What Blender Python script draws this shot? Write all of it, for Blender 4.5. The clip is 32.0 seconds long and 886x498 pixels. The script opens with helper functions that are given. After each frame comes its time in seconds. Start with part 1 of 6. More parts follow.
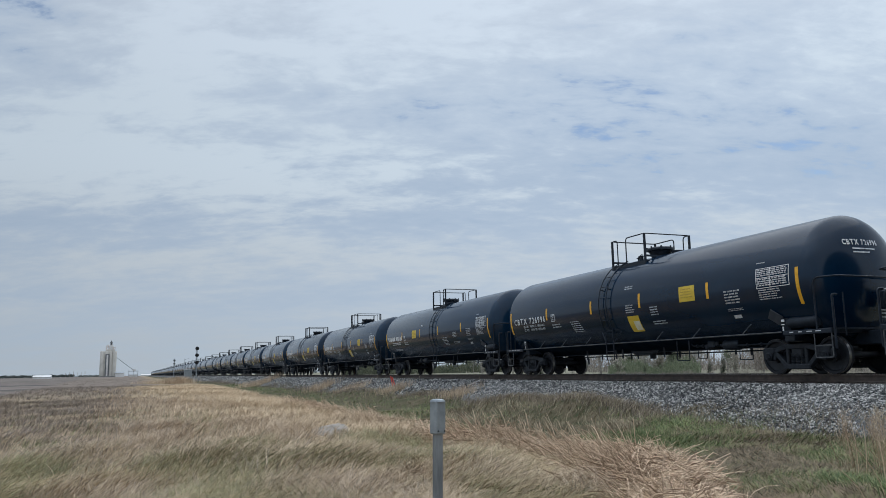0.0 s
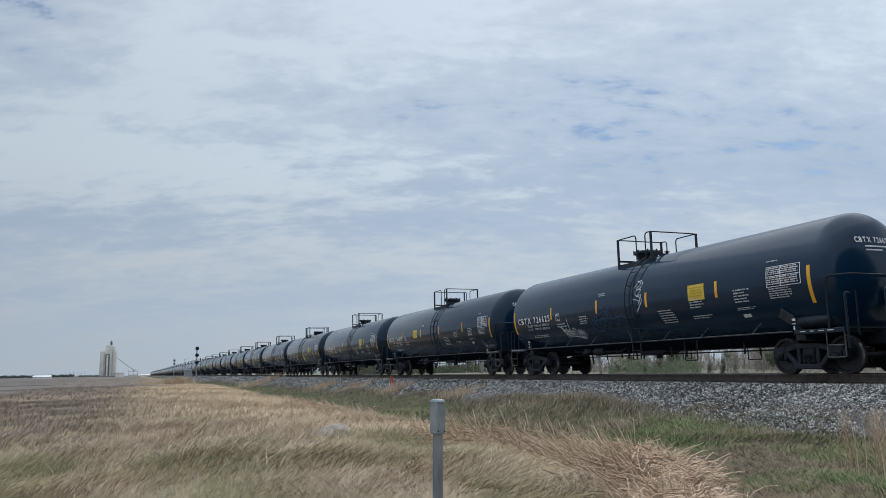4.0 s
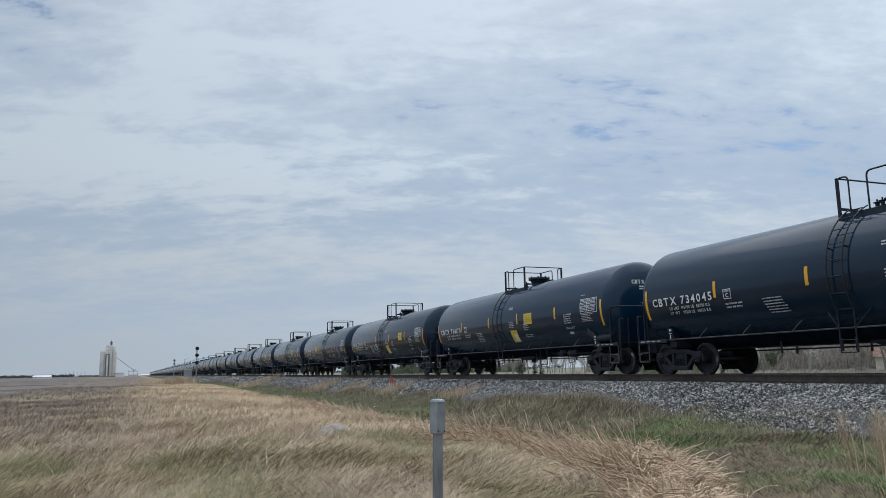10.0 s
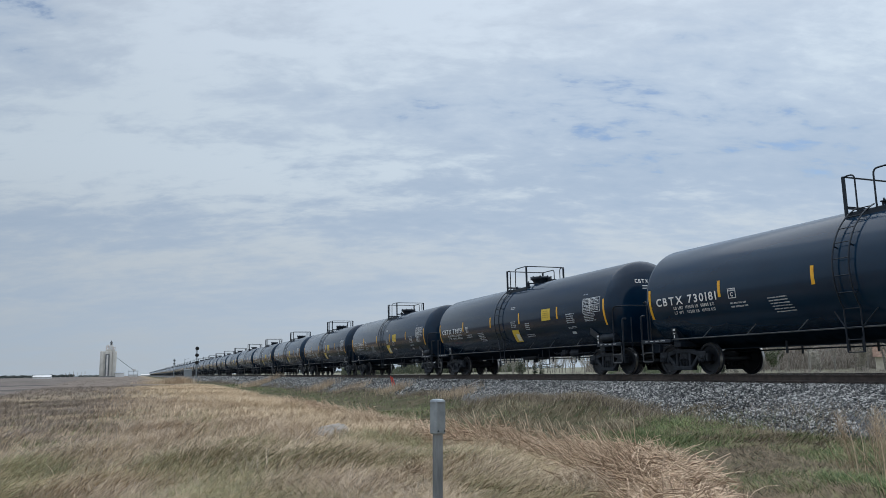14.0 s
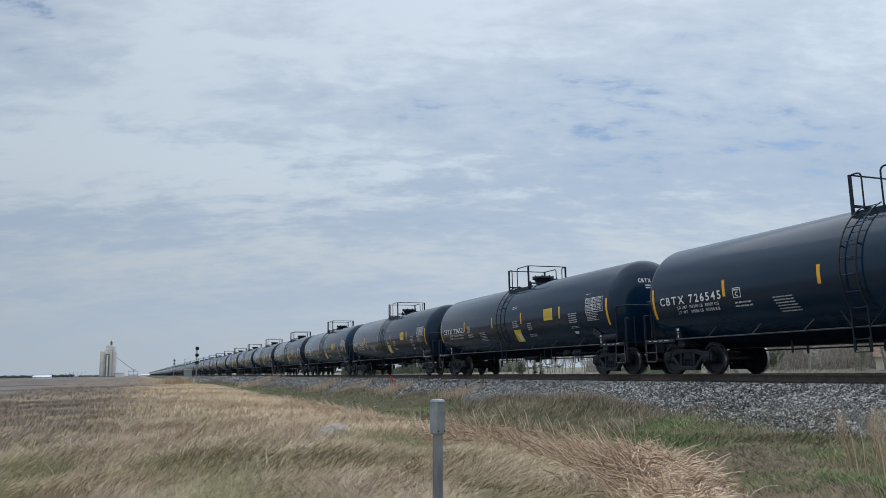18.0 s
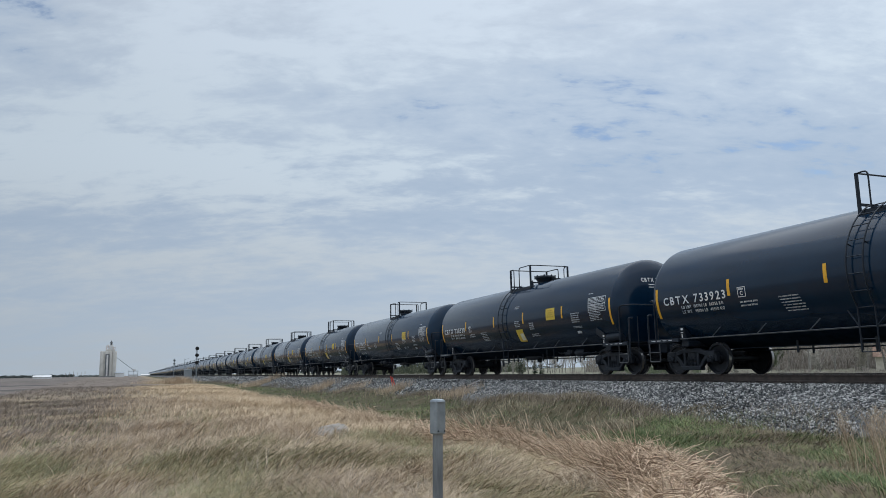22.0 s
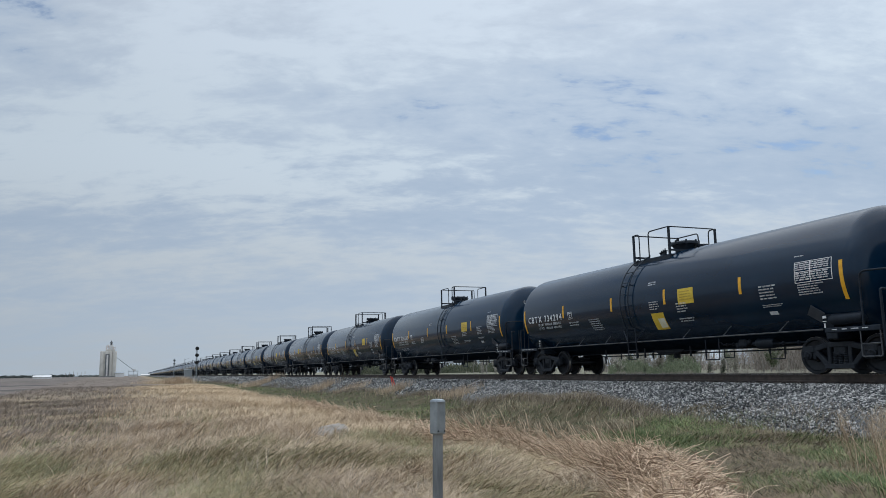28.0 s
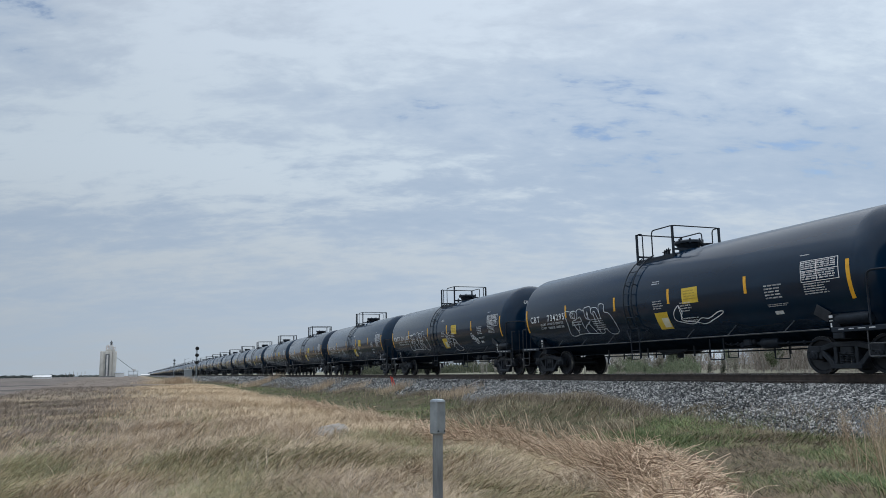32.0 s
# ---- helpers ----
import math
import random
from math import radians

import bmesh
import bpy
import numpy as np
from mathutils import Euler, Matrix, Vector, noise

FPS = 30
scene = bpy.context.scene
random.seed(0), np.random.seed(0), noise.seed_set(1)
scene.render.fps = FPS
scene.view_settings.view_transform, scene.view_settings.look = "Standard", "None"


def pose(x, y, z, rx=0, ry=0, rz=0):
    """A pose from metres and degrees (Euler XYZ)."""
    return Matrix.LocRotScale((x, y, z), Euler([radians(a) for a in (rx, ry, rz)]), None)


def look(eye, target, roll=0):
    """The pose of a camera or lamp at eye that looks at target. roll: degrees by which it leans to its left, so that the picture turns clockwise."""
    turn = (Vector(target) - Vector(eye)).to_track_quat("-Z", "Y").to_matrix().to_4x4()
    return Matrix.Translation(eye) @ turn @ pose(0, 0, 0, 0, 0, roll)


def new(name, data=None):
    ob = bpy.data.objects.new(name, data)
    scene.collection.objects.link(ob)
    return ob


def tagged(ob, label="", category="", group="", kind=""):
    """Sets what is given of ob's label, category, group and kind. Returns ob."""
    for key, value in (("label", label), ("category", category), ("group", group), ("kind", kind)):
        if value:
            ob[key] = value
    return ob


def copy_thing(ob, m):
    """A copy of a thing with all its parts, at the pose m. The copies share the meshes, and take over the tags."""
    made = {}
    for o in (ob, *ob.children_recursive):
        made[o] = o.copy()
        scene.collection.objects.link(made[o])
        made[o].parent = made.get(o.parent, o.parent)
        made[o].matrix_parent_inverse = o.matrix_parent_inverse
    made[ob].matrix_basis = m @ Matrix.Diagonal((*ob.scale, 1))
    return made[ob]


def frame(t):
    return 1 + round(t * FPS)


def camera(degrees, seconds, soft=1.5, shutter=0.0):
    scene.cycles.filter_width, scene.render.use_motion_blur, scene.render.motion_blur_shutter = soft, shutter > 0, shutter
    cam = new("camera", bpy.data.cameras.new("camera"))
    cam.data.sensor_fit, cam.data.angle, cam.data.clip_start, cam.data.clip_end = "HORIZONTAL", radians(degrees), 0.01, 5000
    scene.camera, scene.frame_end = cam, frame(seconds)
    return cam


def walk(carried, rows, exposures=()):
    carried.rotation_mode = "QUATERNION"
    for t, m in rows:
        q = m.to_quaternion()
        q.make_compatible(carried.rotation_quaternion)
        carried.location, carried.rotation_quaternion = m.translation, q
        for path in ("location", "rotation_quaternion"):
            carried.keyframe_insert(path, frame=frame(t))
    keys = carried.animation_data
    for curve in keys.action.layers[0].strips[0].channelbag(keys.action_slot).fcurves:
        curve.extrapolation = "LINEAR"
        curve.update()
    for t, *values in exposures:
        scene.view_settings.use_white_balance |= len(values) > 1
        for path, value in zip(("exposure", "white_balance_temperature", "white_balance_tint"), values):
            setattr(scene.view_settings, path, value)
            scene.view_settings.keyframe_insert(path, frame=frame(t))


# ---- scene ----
# Plan: the track runs along +y at x = 16.37, rail top at z = 1.27; the eye stands at the origin's upright.
RZ = 1.27          # height of the rail head
TX = 16.37         # track centre line
CAR = 18.075       # length over couplers
SPEED = 13.511     # metres a second
FIRST = 21.68      # middle of car 0 at the start
SECONDS = 32.0

cam = camera(60.38, SECONDS, soft=0.75)
EYE = (0.0, 0.0, 1.554)
yaw, lift = radians(21.662), radians(9.0)
AIM = (EYE[0] + math.sin(yaw) * math.cos(lift), EYE[1] + math.cos(yaw) * math.cos(lift), EYE[2] + math.sin(lift))
view = look(EYE, AIM, -1.08)
walk(cam, [(0, view), (SECONDS, view)], exposures=[(0, 0.0), (SECONDS, 0.0)])


# ---- letter shapes for the stencils, one for each sign ----
GLYPH = {}
for ch in "CBTXLDMWKGP0123456789":
    cu = bpy.data.curves.new("lettering", "FONT")
    cu.body, cu.size, cu.offset, cu.resolution_u = ch, 1.0, 0.02, 3
    ob = new("lettering", cu)
    me = bpy.data.meshes.new_from_object(ob.evaluated_get(bpy.context.evaluated_depsgraph_get()))
    bpy.data.objects.remove(ob)
    gx, gy = [v.co.x for v in me.vertices], [v.co.y for v in me.vertices]
    tall = max(gy) - min(gy)
    GLYPH[ch] = ([((v.co.x - min(gx)) / tall, (v.co.y - min(gy)) / tall) for v in me.vertices], [list(f.vertices) for f in me.polygons], (max(gx) - min(gx)) / tall)


# ---- sky and sun ----
def make_sky():
    world = bpy.data.worlds.new("sky")
    scene.world = world
    world.use_nodes = True
    nt = world.node_tree
    nt.nodes.clear()
    n, l = nt.nodes.new, nt.links.new
    tc = n("ShaderNodeTexCoord")
    sep = n("ShaderNodeSeparateXYZ")
    l(tc.outputs["Generated"], sep.inputs[0])

    def math_node(op, a, b=None):
        m = n("ShaderNodeMath")
        m.operation = op
        for i, v in enumerate((a, b)):
            if v is None:
                continue
            if isinstance(v, (int, float)):
                m.inputs[i].default_value = v
            else:
                l(v, m.inputs[i])
        return m.outputs[0]

    # the cloud sheet lies flat overhead: its pattern crowds towards the horizon
    up = math_node("MAXIMUM", sep.outputs[2], 0.0)
    deep = math_node("ADD", up, 0.27)
    px = math_node("DIVIDE", sep.outputs[0], deep)
    py = math_node("DIVIDE", sep.outputs[1], deep)
    com = n("ShaderNodeCombineXYZ")
    l(px, com.inputs[0]), l(py, com.inputs[1])
    lay = n("ShaderNodeMapping")
    lay.inputs["Rotation"].default_value = (0, 0, radians(19))
    l(com.outputs[0], lay.inputs[0])
    turn = n("ShaderNodeMapping")
    turn.inputs["Scale"].default_value = (0.72, 1.3, 1)
    turn.inputs["Location"].default_value = SKY_AT
    l(lay.outputs[0], turn.inputs[0])

    def noise_node(scale, detail, rough, warp=0.0):
        t = n("ShaderNodeTexNoise")
        t.inputs["Scale"].default_value, t.inputs["Detail"].default_value = scale, detail
        t.inputs["Roughness"].default_value, t.inputs["Distortion"].default_value = rough, warp
        l(turn.outputs[0], t.inputs["Vector"])
        return t.outputs[0]

    def ramp_node(fac, *stops):
        r = n("ShaderNodeValToRGB")
        r.color_ramp.interpolation = "EASE"
        el = r.color_ramp.elements
        while len(el) < len(stops):
            el.new(0.5)
        for e, (p, c) in zip(el, stops):
            e.position, e.color = p, (*c, 1)
        l(fac, r.inputs[0])
        return r.outputs[0]

    def mix_node(fac, a, b):
        m = n("ShaderNodeMix")
        m.data_type = "RGBA"
        l(fac, m.inputs[0]), l(a, m.inputs[6]), l(b, m.inputs[7])
        return m.outputs[2]

    big = noise_node(1.5, 3, 0.5, 0.4)
    mid = noise_node(5.5, 6, 0.58, 0.35)
    fine = noise_node(17.0, 4, 0.6, 0.2)
    dens = math_node("ADD", math_node("ADD", math_node("MULTIPLY", big, 0.44), math_node("MULTIPLY", mid, 0.37)), math_node("MULTIPLY", fine, 0.19))
    # lumps flatten out towards the horizon
    calm = ramp_node(up, (0.04, (0.3, 0.3, 0.3)), (0.26, (0.95, 0.95, 0.95)), (0.45, (1.0, 1.0, 1.0)))
    dens = math_node("ADD", math_node("MULTIPLY", math_node("SUBTRACT", dens, 0.5), math_node("MULTIPLY", calm, 1.12)), 0.5)
    # a veil that whitens with height, and lumps that stand out more overhead
    veil = ramp_node(up, (0.0, (0.45, 0.54, 0.64)), (0.10, (0.43, 0.525, 0.645)), (0.22, (0.42, 0.52, 0.655)), (0.34, (0.50, 0.60, 0.73)), (0.46, (0.56, 0.65, 0.77)))
    bright = ramp_node(up, (0.0, (0.46, 0.52, 0.585)), (0.12, (0.53, 0.60, 0.67)), (0.28, (0.60, 0.70, 0.80)), (0.46, (0.65, 0.75, 0.87)))
    lump = ramp_node(dens, (0.45, (0, 0, 0)), (0.575, (1, 1, 1)))
    cloud = mix_node(lump, veil, bright)
    shade = ramp_node(up, (0.0, (0.42, 0.51, 0.615)), (0.15, (0.37, 0.475, 0.615)), (0.46, (0.43, 0.54, 0.70)))
    cloud = mix_node(ramp_node(dens, (0.35, (1, 1, 1)), (0.47, (0, 0, 0))), cloud, shade)
    sky = n("ShaderNodeTexSky")
    sky.sky_type, sky.sun_disc = "NISHITA", False
    sky.sun_elevation, sky.sun_rotation = radians(75), radians(58)
    sky.air_density, sky.dust_density, sky.ozone_density = 1.0, 1.0, 2.0
    gain = n("ShaderNodeVectorMath")
    gain.operation = "SCALE"
    gain.inputs["Scale"].default_value = 0.115
    l(sky.outputs[0], gain.inputs[0])
    hole = ramp_node(dens, (0.335, (1, 1, 1)), (0.405, (0, 0, 0)))
    full = mix_node(hole, cloud, gain.outputs[0])
    bg = n("ShaderNodeBackground")
    # the sheet is thinner and brighter on the sun's side
    side = math_node("ADD", math_node("MULTIPLY", sep.outputs[0], 0.277), math_node("MULTIPLY", sep.outputs[1], 0.178))
    # and towards the zenith, as under any thin overcast
    rise = n("ShaderNodeMapRange")
    rise.interpolation_type = "SMOOTHSTEP"
    for i, v in enumerate((0.44, 1.0, 1.0, 2.85)):
        rise.inputs[1 + i].default_value = v
    l(up, rise.inputs[0])
    crest = rise.outputs[0]
    thin = n("ShaderNodeVectorMath")
    thin.operation = "SCALE"
    l(full, thin.inputs[0]), l(math_node("MULTIPLY", math_node("MAXIMUM", math_node("ADD", side, 0.725), 0.86), crest), thin.inputs["Scale"])
    l(thin.outputs[0], bg.inputs[0])
    out = n("ShaderNodeOutputWorld")
    l(bg.outputs[0], out.inputs[0])


SKY_AT = (5.3, 2.2, 0.0)
make_sky()
sun_data = bpy.data.lights.new("sun", "SUN")
sun_data.energy, sun_data.angle, sun_data.color = 0.85, radians(86), (1.0, 0.97, 0.925)
sun = new("sun", sun_data)
sun.matrix_world = look((22, 14, 100), (0, 0, 0))


# ---- materials ----
def surf(name, c1, c2, scale=4.0, rough=0.7, metal=0.0, bump=0.0, bump_scale=40.0, island=0.0, rnd=0.0,
         stretch=(1, 1, 1), spec=0.5, rough_var=0.0, c3=None, lo=0.35, hi=0.65, coat=0.0):
    """A procedural surface: two colours mixed by two sizes of noise, with fine relief."""
    m = bpy.data.materials.new(name)
    m.use_nodes = True
    nt = m.node_tree
    b = nt.nodes["Principled BSDF"]
    n, l = nt.nodes.new, nt.links.new
    tc = n("ShaderNodeTexCoord")
    mp = n("ShaderNodeMapping")
    mp.inputs["Scale"].default_value = stretch
    l(tc.outputs["Object"], mp.inputs[0])
    t = n("ShaderNodeTexNoise")
    t.inputs["Scale"].default_value, t.inputs["Detail"].default_value, t.inputs["Roughness"].default_value = scale, 8, 0.6
    l(mp.outputs[0], t.inputs["Vector"])
    r = n("ShaderNodeValToRGB")
    r.color_ramp.elements[0].position, r.color_ramp.elements[0].color = lo, (*c1, 1)
    r.color_ramp.elements[1].position, r.color_ramp.elements[1].color = hi, (*c2, 1)
    if c3:
        e = r.color_ramp.elements.new((lo + hi) / 2)
        e.color = (*c3, 1)
    fac = t.outputs[0]
    for amount, node, sock in ((island, "ShaderNodeNewGeometry", "Random Per Island"), (rnd, "ShaderNodeObjectInfo", "Random")):
        if amount:
            g = n(node)
            a = n("ShaderNodeMath")
            a.operation = "MULTIPLY_ADD"
            l(g.outputs[sock], a.inputs[0])
            a.inputs[1].default_value = amount
            c = n("ShaderNodeMath")
            c.operation = "MULTIPLY_ADD"
            l(fac, c.inputs[0])
            c.inputs[1].default_value, c.inputs[2].default_value = 1.0, -amount / 2
            l(c.outputs[0], a.inputs[2])
            fac = a.outputs[0]
    l(fac, r.inputs[0])
    l(r.outputs[0], b.inputs["Base Color"])
    b.inputs["Roughness"].default_value, b.inputs["Metallic"].default_value = rough, metal
    b.inputs["Specular IOR Level"].default_value = spec
    b.inputs["Coat Weight"].default_value = coat
    if rough_var:
        rr = n("ShaderNodeMapRange")
        rr.inputs[3].default_value, rr.inputs[4].default_value = rough - rough_var, rough + rough_var
        l(t.outputs[0], rr.inputs[0])
        l(rr.outputs[0], b.inputs["Roughness"])
    if bump:
        t2 = n("ShaderNodeTexNoise")
        t2.inputs["Scale"].default_value, t2.inputs["Detail"].default_value = bump_scale, 5
        l(mp.outputs[0], t2.inputs["Vector"])
        bp = n("ShaderNodeBump")
        bp.inputs["Strength"].default_value, bp.inputs["Distance"].default_value = bump, 0.02
        l(t2.outputs[0], bp.inputs["Height"])
        l(bp.outputs[0], b.inputs["Normal"])
    return m


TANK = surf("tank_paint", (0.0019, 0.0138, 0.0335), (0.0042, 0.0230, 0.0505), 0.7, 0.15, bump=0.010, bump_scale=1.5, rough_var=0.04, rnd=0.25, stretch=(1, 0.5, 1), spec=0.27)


def mute_top_sheen(m, low, high, side_gloss, dull):
    """Mutes the sky sheen on a shell's upper part: specular falls with height."""
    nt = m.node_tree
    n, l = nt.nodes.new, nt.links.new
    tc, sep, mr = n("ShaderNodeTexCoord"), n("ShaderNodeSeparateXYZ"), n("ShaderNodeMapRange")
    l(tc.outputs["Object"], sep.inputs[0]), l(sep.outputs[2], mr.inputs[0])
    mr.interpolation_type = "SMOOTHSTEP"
    for i, v in enumerate((low, high, side_gloss, dull)):
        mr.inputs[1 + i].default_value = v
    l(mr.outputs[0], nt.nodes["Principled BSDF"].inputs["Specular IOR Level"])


mute_top_sheen(TANK, 2.75, 3.75, 0.37, 0.17)
BLACK = surf("black_steel", (0.006, 0.011, 0.019), (0.014, 0.022, 0.034), 6, 0.5, bump=0.1, spec=0.3)
BELLY = surf("matte_belly", (0.004, 0.010, 0.019), (0.010, 0.019, 0.033), 3, 0.95, bump=0.2, spec=0.02)
TRUCK = surf("cast_steel", (0.007, 0.011, 0.017), (0.020, 0.025, 0.033), 7, 0.6, bump=0.3, bump_scale=30, spec=0.3)
WHEEL = surf("wheel_steel", (0.006, 0.009, 0.014), (0.019, 0.022, 0.028), 6, 0.5, 0.2, spec=0.35)
PIPE = surf("worn_pipe", (0.03, 0.035, 0.042), (0.09, 0.095, 0.10), 5, 0.45)
RIM = surf("bright_tread", (0.28, 0.27, 0.26), (0.45, 0.44, 0.43), 12, 0.32, 0.9)
WHITE = surf("white_stencil", (0.60, 0.61, 0.62), (0.80, 0.80, 0.80), 9, 0.6)
FADED = surf("faded_stencil", (0.40, 0.42, 0.44), (0.68, 0.70, 0.71), 9, 0.6)
YELLOW = surf("yellow_stripe", (0.72, 0.34, 0.01), (0.85, 0.46, 0.03), 10, 0.4)
DECAL = surf("yellow_decal", (0.62, 0.42, 0.03), (0.74, 0.54, 0.06), 7, 0.45)
WORN = surf("worn_decal", (0.70, 0.66, 0.45), (0.78, 0.76, 0.66), 6, 0.5)
DARKTXT = surf("dull_gold_print", (0.34, 0.22, 0.02), (0.42, 0.28, 0.04), 8, 0.5)
PLACARD = surf("grey_placard", (0.045, 0.055, 0.07), (0.07, 0.08, 0.10), 5, 0.45)
PAINTLINE = surf("chalk_paint", (0.62, 0.65, 0.68), (0.80, 0.82, 0.84), 14, 0.7)
BLUELINE = surf("blue_spray", (0.006, 0.030, 0.088), (0.010, 0.044, 0.118), 10, 0.6)
RAILSIDE = surf("rail_rust", (0.035, 0.026, 0.022), (0.075, 0.055, 0.045), 5, 0.75, bump=0.2)
RAILTOP = surf("polished_rail", (0.20, 0.20, 0.20), (0.34, 0.34, 0.34), 10, 0.3, 0.9, stretch=(1, 0.05, 1))
TIE = surf("creosoted_wood", (0.035, 0.028, 0.023), (0.09, 0.075, 0.065), 4, 0.85, bump=0.5, stretch=(1, 6, 3), rnd=0.3)
STONE = surf("ballast_stone", (0.014, 0.018, 0.021), (0.61, 0.59, 0.555), 3, 0.85, island=0.95, lo=0.10, hi=0.98, c3=(0.114, 0.112, 0.107))
# bed toned dark: the shade in gaps between loose stones is in this colour
BALLAST = surf("ballast_bed", (0.02, 0.021, 0.022), (0.24, 0.24, 0.235), 22, 0.9, bump=1.0, bump_scale=18, c3=(0.075, 0.077, 0.078))
TAN = surf("dry_grass", (0.315, 0.23, 0.15), (0.67, 0.525, 0.375), 0.35, 0.8, island=0.5, c3=(0.505, 0.378, 0.257), spec=0.2)
BROWN = surf("brown_weeds", (0.115, 0.093, 0.078), (0.28, 0.23, 0.19), 0.5, 0.85, island=0.4, spec=0.2)
DEAD = surf("dead_grass", (0.085, 0.065, 0.042), (0.31, 0.245, 0.17), 0.9, 0.85, island=0.6, spec=0.2)
STRAW = surf("bright_straw", (0.27, 0.18, 0.115), (0.78, 0.595, 0.425), 0.8, 0.7, island=0.85, c3=(0.53, 0.385, 0.262), spec=0.25)
FAR_TAN = surf("far_dry_grass", (0.42, 0.318, 0.222), (0.61, 0.477, 0.345), 0.12, 0.85, island=0.22, spec=0.15)
HAY = surf("orange_hay", (0.40, 0.29, 0.18), (0.74, 0.575, 0.39), 0.4, 0.8, island=0.6, c3=(0.57, 0.43, 0.28), spec=0.2)
MATTED = surf("matted_grass", (0.22, 0.168, 0.082), (0.56, 0.44, 0.265), 0.6, 0.8, island=0.55, c3=(0.38, 0.29, 0.165), spec=0.2)
WEEDY = surf("brown_olive_weeds", (0.13, 0.10, 0.068), (0.38, 0.32, 0.22), 0.9, 0.85, island=0.6, c3=(0.23, 0.19, 0.122), spec=0.15)
OLIVE = surf("olive_grass", (0.075, 0.073, 0.032), (0.29, 0.265, 0.14), 0.8, 0.8, island=0.55, spec=0.2)
GREEN = surf("spring_grass", (0.055, 0.082, 0.027), (0.25, 0.285, 0.125), 0.8, 0.7, island=0.65, c3=(0.115, 0.16, 0.054), spec=0.3)
GALV = surf("galvanised_steel", (0.22, 0.25, 0.27), (0.34, 0.37, 0.39), 9, 0.5, 0.5, bump=0.1)
POSTM = surf("weathered_post", (0.12, 0.13, 0.14), (0.24, 0.255, 0.26), 9, 0.7, stretch=(1, 1, 0.2), bump=0.3)
CONCRETE = surf("elevator_concrete", (0.40, 0.38, 0.34), (0.58, 0.55, 0.50), 0.06, 0.9)
PALE = surf("pale_cladding", (0.55, 0.54, 0.52), (0.72, 0.71, 0.70), 0.1, 0.7)
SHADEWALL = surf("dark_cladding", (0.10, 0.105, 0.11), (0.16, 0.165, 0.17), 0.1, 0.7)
ORANGE = surf("rusty_orange", (0.35, 0.20, 0.10), (0.50, 0.32, 0.18), 0.3, 0.7)
RED = surf("red_lath", (0.75, 0.05, 0.03), (0.85, 0.10, 0.06), 12, 0.6)
BARK = surf("grey_bark", (0.14, 0.125, 0.108), (0.32, 0.295, 0.26), 3, 0.9)
TWIG = surf("bare_twigs", (0.23, 0.205, 0.18), (0.41, 0.375, 0.335), 3, 0.9)
LEAF = surf("young_leaves", (0.06, 0.078, 0.038), (0.135, 0.155, 0.085), 0.6, 0.8, island=0.5)
SPRUCE = surf("spruce_needles", (0.018, 0.032, 0.016), (0.05, 0.07, 0.035), 0.8, 0.8, island=0.5)
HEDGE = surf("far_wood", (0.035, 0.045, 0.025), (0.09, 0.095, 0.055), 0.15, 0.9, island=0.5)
# the far woods' distance haze is mixed into this paler, bluer colour
HAZY = surf("haze_tinted_wood", (0.085, 0.105, 0.10), (0.15, 0.165, 0.15), 0.02, 0.9, island=0.4)
BRUSH = surf("grey_brushwood", (0.12, 0.102, 0.083), (0.25, 0.217, 0.18), 0.15, 0.9, island=0.5)
ROCK = surf("field_stone", (0.20, 0.175, 0.15), (0.36, 0.325, 0.285), 5, 0.9, bump=0.8, bump_scale=12)
BUD = surf("dry_buds", (0.27, 0.25, 0.21), (0.45, 0.415, 0.35), 0.6, 0.9, island=0.5)
LENSBLACK = surf("signal_black", (0.006, 0.006, 0.007), (0.015, 0.015, 0.016), 8, 0.45)
ROOFM = surf("brown_shingle", (0.13, 0.075, 0.05), (0.24, 0.15, 0.105), 1.5, 0.85)
SIDING = surf("cream_siding", (0.50, 0.45, 0.36), (0.62, 0.57, 0.48), 1.0, 0.8)
GLASS = surf("window_glass", (0.02, 0.025, 0.03), (0.04, 0.045, 0.05), 3, 0.08)


